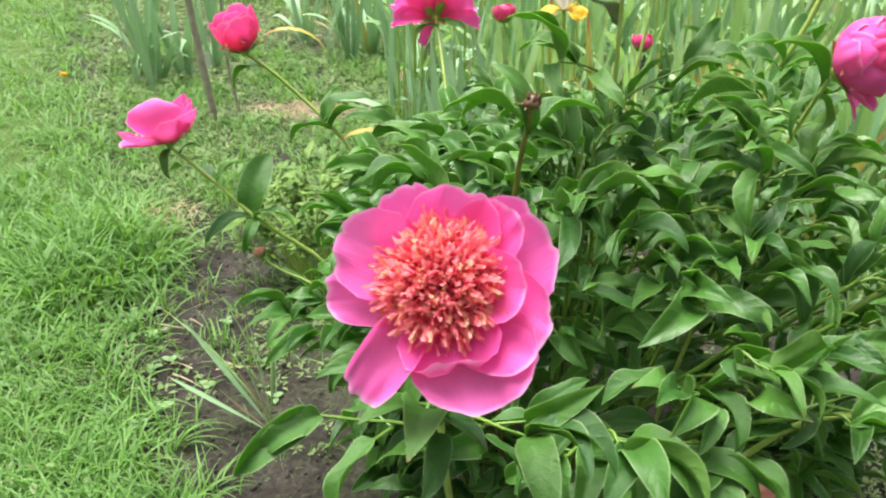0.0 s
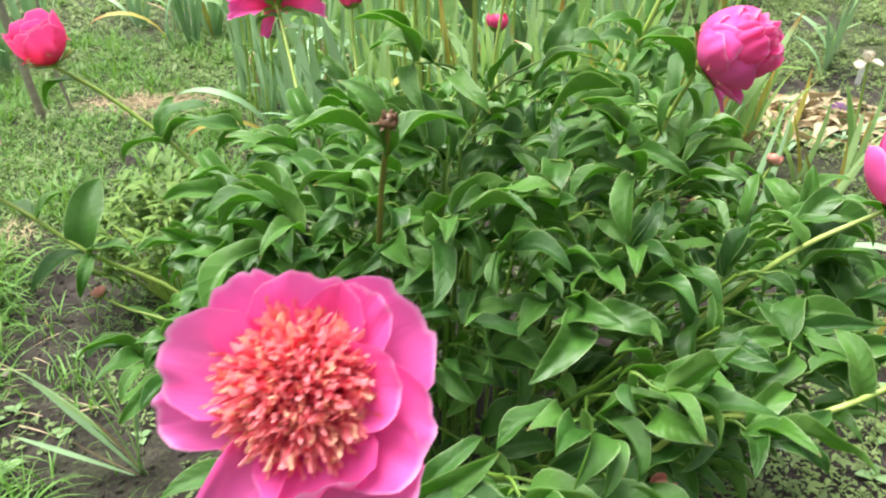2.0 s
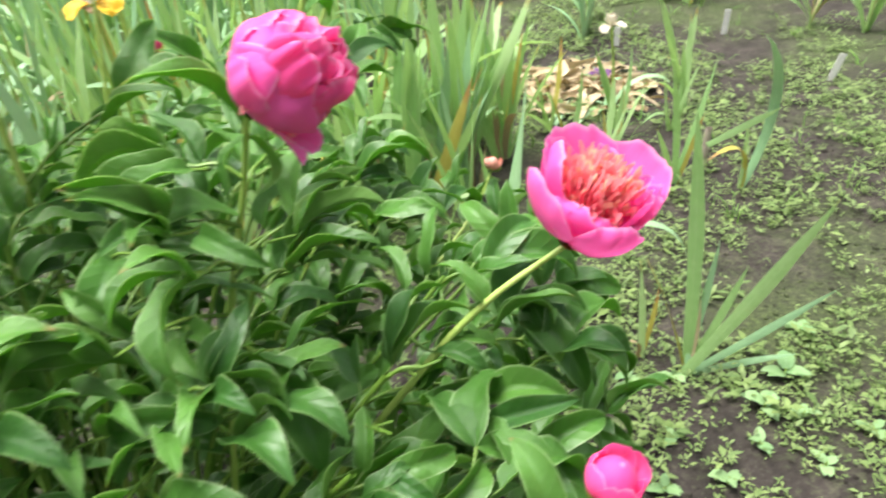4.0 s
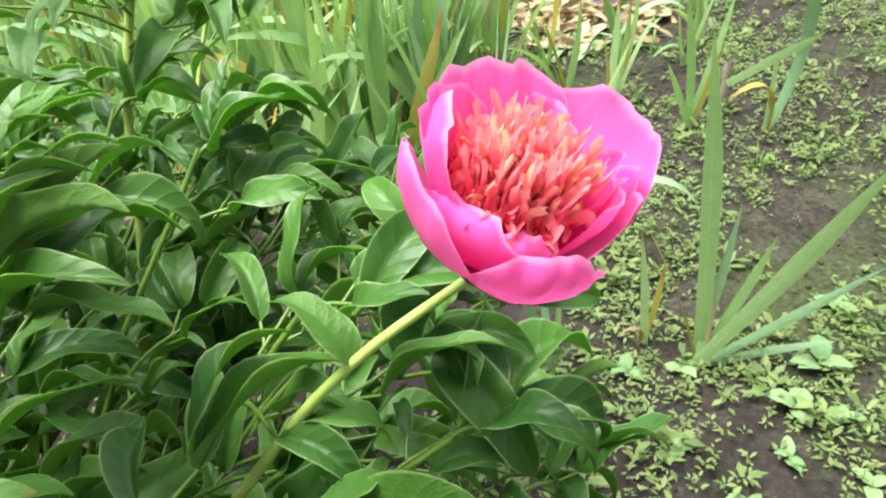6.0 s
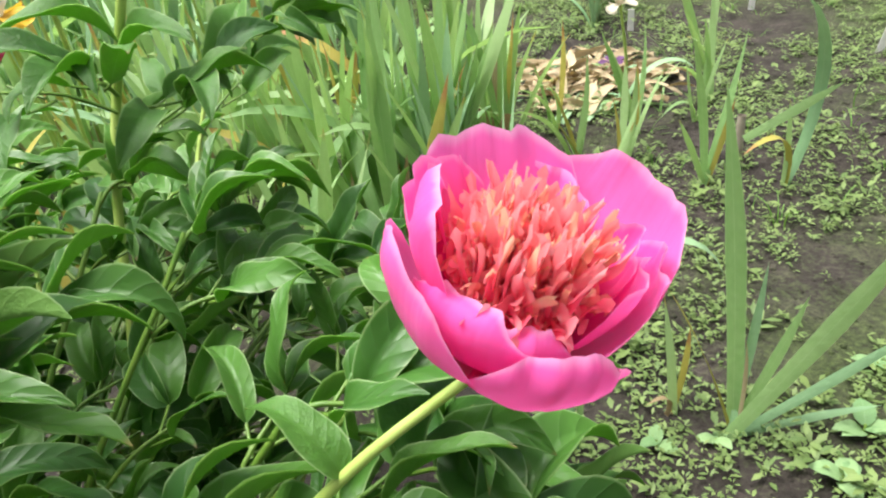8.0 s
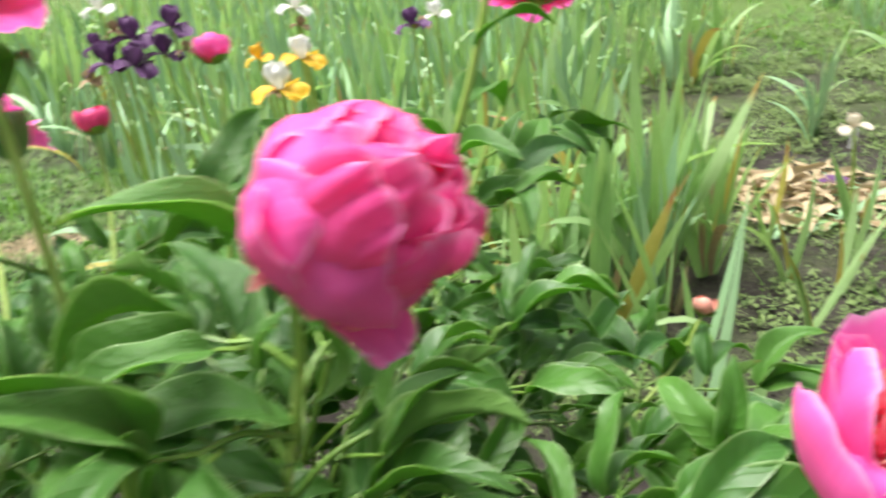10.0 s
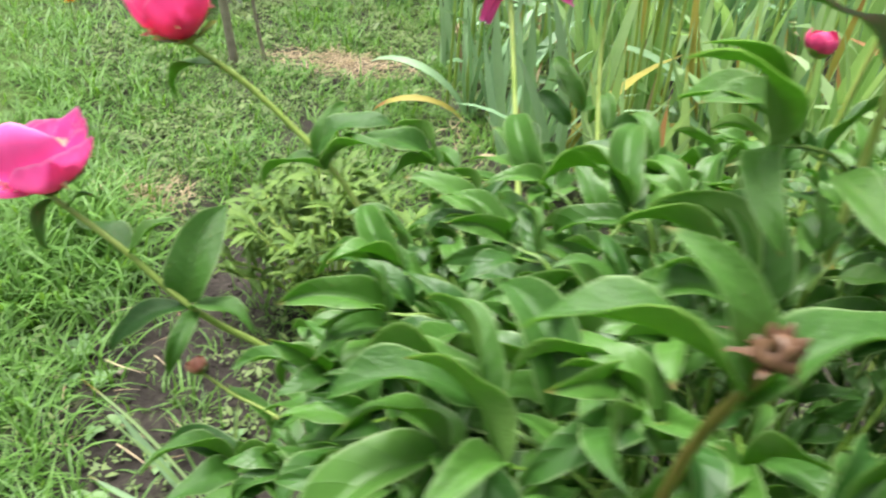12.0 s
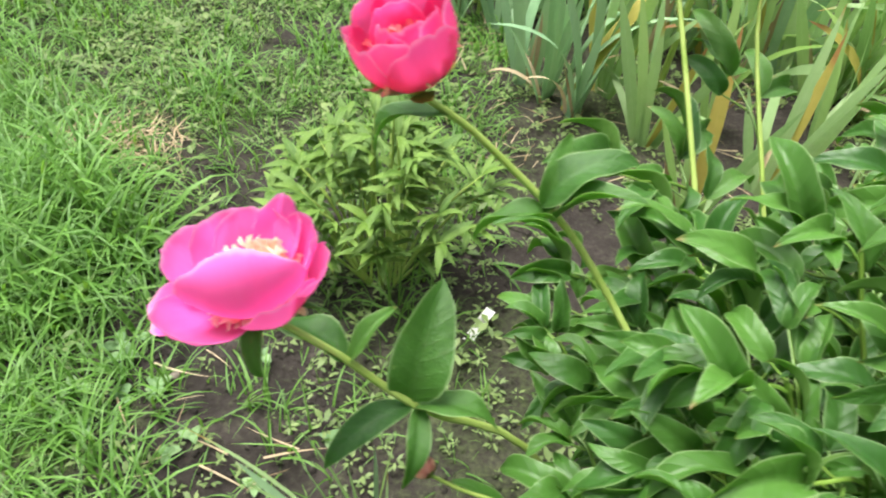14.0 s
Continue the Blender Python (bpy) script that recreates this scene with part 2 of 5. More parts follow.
def place(ob, m, parent=None):
    """Puts ob at the world pose m, under parent if there is one."""
    WORLD[ob] = m
    if parent is not None:
        ob.parent = parent
        ob.matrix_basis = WORLD[parent].inverted() @ m
    else:
        ob.matrix_basis = m
    return ob


def part(name, mesh, mat, parent, label="", at=None):
    if mat is not None and not mesh.materials:
        mesh.materials.append(mat)
    ob = new(name, mesh)
    place(ob, at if at is not None else WORLD[parent], parent)
    if label:
        ob["label"] = label
    return ob


def thing(name, m, label, category, group="", kind=""):
    ob = new(name)
    ob.empty_display_size = 0.05
    place(ob, m)
    return tagged(ob, label, category, group, kind)


def smooth(mesh):
    mesh.polygons.foreach_set("use_smooth", [True] * len(mesh.polygons))
    mesh.update()
    return mesh


def mesh_of(name, verts, faces, uvs=None):
    me = bpy.data.meshes.new(name)
    verts = [tuple(map(float, v)) for v in verts]
    me.from_pydata(verts, [], [tuple(map(int, f)) for f in faces])
    if uvs is not None:
        layer = me.uv_layers.new(name="UVMap")
        idx = np.zeros(len(me.loops), dtype=np.int32)
        me.loops.foreach_get("vertex_index", idx)
        layer.data.foreach_set("uv", np.asarray(uvs, dtype=np.float32)[idx].ravel())
    return smooth(me)


def grid_faces(nu, nv):
    return [(j * (nu + 1) + i, j * (nu + 1) + i + 1, (j + 1) * (nu + 1) + i + 1, (j + 1) * (nu + 1) + i) for j in range(nv) for i in range(nu)]


class Soup:
    """Many small pieces joined into one mesh."""

    def __init__(self):
        self.v, self.f, self.uv, self.sort, self.n = [], [], [], [], 0

    def add(self, piece, m):
        v, f, uv, *sort = piece
        self.sort.append(sort[0] if sort else np.zeros(len(f), dtype=np.int32))
        a = np.array(m)
        self.v.append(v @ a[:3, :3].T + a[:3, 3])
        self.f.append(np.asarray(f) + self.n)
        self.uv.append(uv)
        self.n += len(v)

    def mesh(self, name):
        v, uv = np.concatenate(self.v), np.concatenate(self.uv)
        me = bpy.data.meshes.new(name)
        sizes = [f.shape for f in self.f]
        loops = np.concatenate([f.ravel() for f in self.f]).astype(np.int32)
        totals = np.concatenate([np.full(s[0], s[1]) for s in sizes]).astype(np.int32)
        starts = np.concatenate([[0], np.cumsum(totals)[:-1]]).astype(np.int32)
        me.vertices.add(len(v))
        me.vertices.foreach_set("co", v.astype(np.float32).ravel())
        me.loops.add(len(loops))
        me.loops.foreach_set("vertex_index", loops)
        me.polygons.add(len(totals))
        me.polygons.foreach_set("loop_start", starts)
        me.polygons.foreach_set("loop_total", totals)
        me.polygons.foreach_set("material_index", np.concatenate(self.sort).astype(np.int32))
        me.update(calc_edges=True)
        layer = me.uv_layers.new(name="UVMap")
        layer.data.foreach_set("uv", uv[loops].astype(np.float32).ravel())
        me.validate()
        return smooth(me)


def frame_from(x_dir, up=(0, 0, 1), at=(0, 0, 0), scale=1.0):
    """A pose whose x axis runs along x_dir and whose z axis is as near to up as can be."""
    x = Vector(x_dir).normalized()
    z = Vector(up)
    z = z - x * z.dot(x)
    if z.length < 1e-4:
        z = Vector((0, 1, 0)) - x * x.y
    z.normalize()
    y = z.cross(x)
    m = Matrix((x, y, z)).transposed().to_4x4()
    return Matrix.Translation(at) @ m @ Matrix.Diagonal((scale, scale, scale, 1))


def blade(length, width, rise=0.0, droop=60.0, fold=0.3, wave=0.0, twist=0.0, nu=4, nv=10, kind="leaflet", rng=random, side=0.0, gull=0.55):
    """A leaf along x: rise and droop are the degrees at which it leaves its base and by which it bends down to its tip."""
    verts, uvs = [], []
    x = y = z = 0.0
    ph = rng.uniform(0, 6.28)
    for j in range(nv + 1):
        v = j / nv
        e = radians(rise - droop * v ** 1.2)
        sd = radians(side * v)
        if j:
            st = length / nv
            x += st * math.cos(e) * math.cos(sd)
            y += st * math.cos(e) * math.sin(sd)
            z += st * math.sin(e)
        if kind == "leaflet":
            w = width * 1.62 * v ** 0.62 * (1 - v) ** 0.86 * (1 + 0.25 * (1 - v)) + 0.02 * width
            if v > 0.8:
                w *= 1 - 0.25 * ((v - 0.8) / 0.2)
        elif kind == "sword":
            w = width * min(1.0, 0.72 + 0.5 * v) * (1 - max(0.0, (v - 0.55) / 0.45) ** 1.7) + 0.0006
        elif kind == "grass":
            w = width * (1 - v ** 1.6) + 0.0002
        elif kind == "strap":
            w = width * (0.55 + 0.40 * v) * (1 - max(0.0, (v - 0.84) / 0.16) ** 2 * 0.45)
        else:
            w = width * math.sin(math.pi * min(1, (0.04 + 0.96 * v)) ** 0.75) ** 0.8 + 0.0003
        tw = radians(twist) * v
        for i in range(nu + 1):
            u = -1 + 2 * i / nu
            s = u * w / 2
            lift = fold * abs(s) - fold * gull * abs(s) * abs(u)
            lift += wave * width * math.sin(7.5 * v * 1.4 + ph + (1.3 if u > 0 else 0)) * u * u * (w / width)
            ly, lz = s * math.cos(tw) - lift * math.sin(tw), s * math.sin(tw) + lift * math.cos(tw)
            verts.append((x - lz * math.sin(e), y + ly, z + lz * math.cos(e)))
            uvs.append((i / nu, v))
    return np.array(verts), np.array(grid_faces(nu, nv)), np.array(uvs)


def piece_mesh(name, piece):
    me = mesh_of(name, *piece[:3])
    if len(piece) > 3:
        me.polygons.foreach_set("material_index", piece[3])
    return me


def two_sided(piece, thick=0.006):
    """A leaf with an underside of its own, as thick as a leaf is for its length."""
    v, f, uv = piece
    normal = np.zeros_like(v)
    for q in range(4):
        a, b1, c = v[f[:, q]], v[f[:, (q + 1) % 4]], v[f[:, (q + 3) % 4]]
        np.add.at(normal, f[:, q], np.cross(b1 - a, c - a))
    normal /= np.maximum(np.linalg.norm(normal, axis=1, keepdims=True), 1e-9)
    return np.concatenate([v, v + normal * thick]), np.concatenate([f, f[:, ::-1] + len(v)]), np.concatenate([uv, uv]), np.repeat(np.array([0, 1], dtype=np.int32), len(f))


def tube(points, r0, r1, sides=8, steps=5):
    """A smooth stem through the points; returns pieces relative to the first point."""
    p = [Vector(q) for q in points]
    if len(p) == 2:
        p = [p[0], (p[0] + p[1]) / 2, p[1]]
    p = [p[0] * 2 - p[1]] + p + [p[-1] * 2 - p[-2]]
    line = []
    for k in range(1, len(p) - 2):
        for s in range(steps):
            t = s / steps
            a, b1, c, d = p[k - 1:k + 3]
            line.append(0.5 * ((2 * b1) + (c - a) * t + (2 * a - 5 * b1 + 4 * c - d) * t * t + (3 * b1 - a - 3 * c + d) * t ** 3))
    line.append(p[-2])
    verts, uvs = [], []
    n = len(line) - 1
    for j, q in enumerate(line):
        d = (line[min(j + 1, n)] - line[max(j - 1, 0)]).normalized()
        m = frame_from(d, (0.3, 0.2, 1)).to_3x3()
        r = r0 + (r1 - r0) * j / n
        for i in range(sides + 1):
            a = 2 * math.pi * i / sides
            verts.append(q + m @ Vector((0, math.cos(a) * r, math.sin(a) * r)) - line[0])
            uvs.append((i / sides, j / n))
    faces = grid_faces(sides, n)
    return np.array(verts), np.array(faces), np.array(uvs)


def along(points, t):
    p = [Vector(q) for q in points]
    k = min(int(t * (len(p) - 1)), len(p) - 2)
    f = t * (len(p) - 1) - k
    return p[k].lerp(p[k + 1], f), (p[k + 1] - p[k]).normalized()


def petal_piece(length, width, opened, curl, cup=0.9, ruffle=0.06, roll=0.0, rng=random, nu=12, nv=12, base=0.006, notch=0.08):
    """A petal rising from the middle of a flower and leaning out along x. opened, curl, roll in degrees from the flower's axis."""
    s1, s2, s3 = rng.uniform(0, 50), rng.uniform(0, 50), rng.uniform(0, 50)
    steps = 40
    prof = [(base, 0.0, radians(opened))]
    r, z = base, 0.0
    for k in range(1, steps + 1):
        v = k / steps
        ph = radians(opened + curl * v ** 1.2 + roll * max(0.0, (v - 0.72) / 0.28) ** 1.5)
        r += length / steps * math.sin(ph)
        z += length / steps * math.cos(ph)
        prof.append((r, z, ph))
    verts, uvs = [], []
    for j in range(nv + 1):
        v = j / nv
        for i in range(nu + 1):
            u = -1 + 2 * i / nu
            reach = 0.58 + 0.42 * math.sqrt(1 - abs(u) ** 2.6) + notch * noise.noise((u * 2.6, s1, 0)) + 0.45 * notch * noise.noise((u * 6, s1, 3))
            vv = max(0.0, min(1.0, v * reach))
            k = vv * steps
            k0 = min(int(k), steps - 1)
            fr = k - k0
            r, z, ph = (prof[k0][q] * (1 - fr) + prof[k0 + 1][q] * fr for q in range(3))
            w = width * (0.20 + 0.80 * math.sin(math.pi / 2 * min(1.0, vv / 0.62)))
            if vv > 0.62:
                w *= 1 - 0.10 * ((vv - 0.62) / 0.38) ** 2
            th = cup * u
            ly = math.sin(th) / max(cup, 1e-3) * w / 2
            n = (1 - math.cos(th)) / max(cup, 1e-3) * w / 2
            n += ruffle * length * vv ** 2 * (noise.noise((u * 1.8 + s2, vv * 2.2, s3)) + 0.6 * noise.noise((u * 4.5 + s2, vv * 3.5, s3)))
            verts.append((r - math.cos(ph) * n, ly, z + math.sin(ph) * n))
            uvs.append((i / nu, v))
    return np.array(verts), np.array(grid_faces(nu, nv)), np.array(uvs)


def ball(radius, height, z=0.0, sides=14, rings=9, point=0.0, lumps=0.0):
    verts, uvs = [], []
    for j in range(rings + 1):
        a = -math.pi / 2 + math.pi * j / rings
        for i in range(sides + 1):
            t = 2 * math.pi * (i % sides) / sides
            rr = radius * math.cos(a) * (1 - point * max(0, math.sin(a)))
            rr *= 1 + lumps * noise.noise((math.cos(t) * 2, math.sin(t) * 2, a * 2))
            verts.append((rr * math.cos(t), rr * math.sin(t), z + height / 2 * math.sin(a)))
            uvs.append((i / sides, j / rings))
    return np.array(verts), np.array(grid_faces(sides, rings)), np.array(uvs)


def facing(at, axis):
    """The pose of a flower: z along its axis, x as near to east as can be."""
    z = Vector(axis).normalized()
    x = Vector((1, 0, 0))
    x = (x - z * x.dot(z)).normalized()
    y = z.cross(x)
    return Matrix.Translation(at) @ Matrix((x, y, z)).transposed().to_4x4()


def jitter(m, az):
    return m @ Matrix.Rotation(radians(az), 4, "Z")


# ---- ground ----
def lawn_edge(y):
    """The x at which the bed ends and the lawn begins."""
    return float(np.interp(y, [0.0, 0.97, 1.2, 1.4, 1.75, 2.47, 3.57, 6.0, 12.0], [0.1, -0.27, -0.47, -0.57, -0.70, -1.2, -1.85, -3.2, -6.5]))


def ground_height(x, y):
    near = max(0.0, min(1.0, 1.6 - 0.25 * math.hypot(x - 0.4, y - 1.5)))
    return near * (0.016 * noise.noise((x * 2.5, y * 2.5, 0)) + 0.008 * noise.noise((x * 9, y * 9, 4)) + 0.004 * noise.noise((x * 30, y * 30, 7)))


def spread(low, high, step, reach):
    inner = list(np.arange(low, high, step))
    out = [step * 1.6 ** k for k in range(1, 60)]
    down, up = [], []
    a = low
    for s in out:
        a -= s
        down.append(a)
        if a < -reach:
            break
    a = inner[-1]
    for s in out:
        a += s
        up.append(a)
        if a > reach:
            break
    return down[::-1] + inner + up


xs, ys = spread(-1.6, 2.4, 0.022, 400.0), spread(0.5, 3.4, 0.022, 400.0)
verts = [(x, y, ground_height(x, y)) for y in ys for x in xs]
ground = new("ground", mesh_of("ground", verts, grid_faces(len(xs) - 1, len(ys) - 1)))
ground.data.materials.append(SOIL)
tagged(ground, "dark moist garden soil with patches of moss", "ground", kind="structure")

rng = random.Random(11)


def stuff(name, soup, mat, label, category):
    me = soup.mesh(name)
    me.materials.append(mat)
    return tagged(new(name, me), label, category, kind="stuff")


# lawn grass
grass_blades = [blade(1.0, w, rise=rng.uniform(60, 88), droop=rng.uniform(50, 130), fold=0.5, nu=2, nv=5, kind="grass", rng=rng, side=rng.uniform(-30, 30)) for w in (0.030, 0.04, 0.05) for _ in range(6)]


far_blades = [blade(1.0, w, rise=rng.uniform(60, 88), droop=rng.uniform(50, 130), nu=1, nv=3, kind="grass", rng=rng, side=rng.uniform(-30, 30)) for w in (0.040, 0.05) for _ in range(6)]


def tuft(soup, x, y, blades, low, high, lean=0.35):
    forms = grass_blades if y < 2.1 and y > 0.5 else far_blades
    z = ground_height(x, y) - 0.004
    for _ in range(blades):
        a = rng.uniform(0, 6.283)
        r = rng.uniform(0, 0.03)
        s = rng.uniform(low, high)
        m = Matrix.Translation((x + r * math.cos(a), y + r * math.sin(a), z)) @ Matrix.Rotation(a + rng.uniform(-0.7, 0.7), 4, "Z") @ Matrix.Rotation(rng.uniform(-lean, lean), 4, "Y") @ Matrix.Diagonal((s, s, s * rng.uniform(0.8, 1.1), 1))
        soup.add(rng.choice(forms), m)


lawn_soup = Soup()
for _ in range(5200):
    y = 0.75 + 6.5 * rng.random() ** 1.9
    edge = lawn_edge(y)
    x = edge + 0.06 - (0.9 + 0.5 * y) * rng.random() ** 1.15
    thick = noise.noise((x * 2.2, y * 2.2, 3))
    if x > edge - 0.06 and rng.random() < 0.6:
        continue
    tall = 1.0 + 0.6 * max(-0.6, thick)
    if y < 1.42:
        tall *= 0.78
    if y < 2.2:
        tuft(lawn_soup, x, y, 11, 0.05 * tall, 0.15 * tall)
    else:
        tuft(lawn_soup, x, y, 8, 0.05 * tall, 0.15 * tall)
for _ in range(90):
    a, r = rng.uniform(0, 6.28), rng.random() ** 0.5
    tuft(lawn_soup, -0.74 + 0.15 * r * math.cos(a), 1.55 + 0.20 * r * math.sin(a), 12, 0.10, 0.22, 0.6)
for _ in range(5200):
    x, y = rng.uniform(-6.0, 1.6), rng.uniform(-3.0, 7.0)
    if x < 0.25 - 0.62 * (y + 0.6) and (y < 0.75 or x < lawn_edge(y) - 0.8 - 0.4 * y):
        tuft(lawn_soup, x, y, 7, 0.08, 0.18, 0.5)
stuff("lawn_grass", lawn_soup, GRASS, "long light green lawn grass in uneven tufts", "grass")

# weeds that carpet the soil
tiny = [blade(1.0, rng.uniform(0.36, 0.55), rise=rng.uniform(5, 40), droop=rng.uniform(10, 60), fold=0.3, nu=2, nv=2, kind="oval", rng=rng) for _ in range(8)]
far_tiny = [blade(1.0, rng.uniform(0.42, 0.6), rise=rng.uniform(5, 40), droop=rng.uniform(10, 60), nu=1, nv=2, kind="oval", rng=rng) for _ in range(8)]


def rosette(soup, x, y, n, size, tilt=0.5):
    z = ground_height(x, y)
    a0 = rng.uniform(0, 6.28)
    forms = tiny if 0.5 < y < 1.9 else far_tiny
    for k in range(n):
        a = a0 + k * 2.4
        s = size * rng.uniform(0.6, 1.2)
        h = rng.uniform(0.0, 1.8) * size
        soup.add(rng.choice(forms), Matrix.Translation((x + 0.3 * size * math.cos(a), y + 0.3 * size * math.sin(a), z + h)) @ Matrix.Rotation(a, 4, "Z") @ Matrix.Rotation(rng.uniform(-tilt, 0.3), 4, "Y") @ Matrix.Diagonal((s, s, s, 1)))


def bush_reach(x, y, grow=0.0):
    return ((x - 0.33) / (0.36 + grow)) ** 2 + ((y - 0.88) / (0.36 + grow)) ** 2


def straw_patch(x, y):
    """Where withered grass lies and little grows."""
    return math.hypot((x + 0.60) / 0.26, (y - 2.80) / 0.12) < 1 or math.hypot((x + 0.74) / 0.14, (y - 1.82) / 0.10) < 1


weed_soup = Soup()
for _ in range(80000):
    x, y = rng.uniform(-2.6, 3.6), 0.6 + 4.6 * rng.random() ** 1.25
    edge = lawn_edge(y)
    if bush_reach(x, y) < 1 or (x < edge - 0.1 and (y > 1.42 or rng.random() < 0.4)):
        continue
    patch = noise.noise((x * 3.1, y * 3.1, 9)) + 0.5 * noise.noise((x * 9, y * 9, 2))
    if x > 0.75:
        keep = (0.56 if y > 1.5 else 0.5) + 1.4 * patch
        if y > 2.5:
            keep -= 0.16
        keep *= min(1.0, (3.6 - x) / 0.5, 0.35 + (y - 0.6) / 0.3)
        if x > 1.45 and 1.0 < y < 1.45:
            keep -= 0.25
        if x < 1.5 and y < 1.2:
            keep += 0.32 * min(1.0, (y - 0.6) / 0.3)
        if 2.3 < x < 3.2 and 2.5 < y < 3.4:
            keep -= 0.5
    elif y > 1.72:
        keep = 0.46 + 1.0 * patch
        if straw_patch(x, y):
            keep = 0.10
        if math.hypot((x + 0.05) / 0.30, (y - 2.42) / 0.16) < 1 or math.hypot((x + 0.9) / 0.4, (y - 3.68) / 0.15) < 1:
            keep = 0.06
    elif y > 1.2:
        keep = 0.22 + 0.5 * patch
    else:
        keep = 0.16 + 0.5 * patch
    if rng.random() < keep:
        rosette(weed_soup, x, y, rng.randint(5, 8), rng.uniform(0.007, 0.014) * (1.0 if rng.random() < 0.9 else 1.9) * (1.0 if y < 2.0 else 1.0 + 0.22 * (y - 2.0)))
for _ in range(9000):
    x, y = rng.uniform(-3.0, 6.5), rng.uniform(-2.6, 6.5)
    if -2.6 < x < 3.6 and 0.6 < y < 5.2 or x < 0.6 - 0.62 * (y + 0.6):
        continue
    if y < 0.6 and abs(x - 0.3) < 0.35 and y > -0.1:
        continue
    away = max(abs(x - 1.0) - 2.6, abs(y - 2.6) - 2.2, 0.0)
    if rng.random() < (0.95 - 0.3 * away) * (0.55 + noise.noise((x * 3.1, y * 3.1, 9))):
        rosette(weed_soup, x, y, 6, rng.uniform(0.018, 0.034))
stuff("ground_weeds", weed_soup, WEED, "low mat of small olive green weeds on soil", "weeds")

# grass blades scattered over the bed
stray = Soup()
for _ in range(5200):
    x, y = rng.uniform(-1.8, 0.0), rng.uniform(1.2, 3.8)
    if x < lawn_edge(y) or straw_patch(x, y):
        continue
    if y > 1.75 or rng.random() < 0.3:
        tuft(stray, x, y, rng.randint(3, 9), 0.03, 0.04 + 0.11 * max(0.2, 0.6 + noise.noise((x * 4, y * 4, 8))), 0.6)
for _ in range(230):
    x, y = rng.uniform(-0.65, 0.0), rng.uniform(0.85, 1.8)
    if x > lawn_edge(y) and bush_reach(x, y) > 1:
        tuft(stray, x, y, rng.randint(1, 4), 0.015, 0.07, 0.7)
for _ in range(480):
    x, y = rng.uniform(0.9, 4.5), rng.uniform(1.6, 6.0)
    tuft(stray, x, y, rng.randint(3, 7), 0.03, 0.10, 0.6)
stuff("stray_grass", stray, GRASS, "small tufts of grass among the weeds", "grass")

# far meadow of the paths between the beds
far_soup = Soup()
for _ in range(4200):
    x, y = rng.uniform(-6, 9), rng.uniform(4.2, 13)
    tuft(far_soup, x, y, 6, 0.10, 0.24, 0.4)
stuff("far_grass", far_soup, GRASS, "green grass between far flower beds", "grass")

# withered straw on the ground
straws = [blade(1.0, 0.035, rise=8, droop=rng.uniform(-20, 40), fold=0.4, nu=2, nv=4, kind="grass", rng=rng, side=rng.uniform(-25, 25)) for _ in range(6)]
straw_soup = Soup()
for cx, cy, rx, ry, n in ((-0.60, 2.80, 0.26, 0.12, 620), (-0.74, 1.82, 0.13, 0.10, 230), (-0.36, 1.22, 0.12, 0.10, 12), (-0.1, 2.40, 0.2, 0.08, 50), (0.4, 2.1, 0.6, 0.3, 160), (-0.45, 1.35, 0.15, 0.15, 8)):
    for _ in range(n):
        a, r = rng.uniform(0, 6.28), rng.random() ** 0.6
        x, y = cx + rx * r * math.cos(a), cy + ry * r * math.sin(a)
        s = rng.uniform(0.03, 0.10)
        straw_soup.add(rng.choice(straws), Matrix.Translation((x, y, ground_height(x, y) + rng.uniform(0.003, 0.02))) @ Matrix.Rotation(rng.uniform(0, 6.28), 4, "Z") @ Matrix.Diagonal((s, s, s, 1)))
stuff("straw_litter", straw_soup, DRY_LEAF, "withered brown grass and straw on the soil", "straw")


# crumbs of soil
crumbs = [ball(1.0, 1.5, 0.2, 6, 4, 0.1, 0.6) for _ in range(3)]
crumb_soup = Soup()
for _ in range(9000):
    x, y = (rng.uniform(-0.65, 0.1), rng.uniform(0.9, 1.8)) if rng.random() < 0.35 else (rng.uniform(0.7, 2.2), rng.uniform(0.7, 2.2))
    if bush_reach(x, y) < 0.6 or x < lawn_edge(y):
        continue
    s = 0.0012 + 0.0060 * rng.random() ** 4
    crumb_soup.add(crumbs[rng.randrange(3)], Matrix.Translation((x, y, ground_height(x, y))) @ Matrix.Rotation(rng.uniform(0, 6.28), 4, "Z") @ Matrix.Diagonal((s, s * rng.uniform(0.6, 1), s * 0.7, 1)))
stuff("soil_crumbs", crumb_soup, SOIL, "loose crumbs of dark moist soil", "soil")


# ---- the large peony ----
CROWN = Vector((0.33, 0.88, 0.0))
bush = thing("peony_bush", Matrix.Translation(CROWN), "large glossy green peony bush with pink flowers and buds", "peony")
rng = random.Random(5)


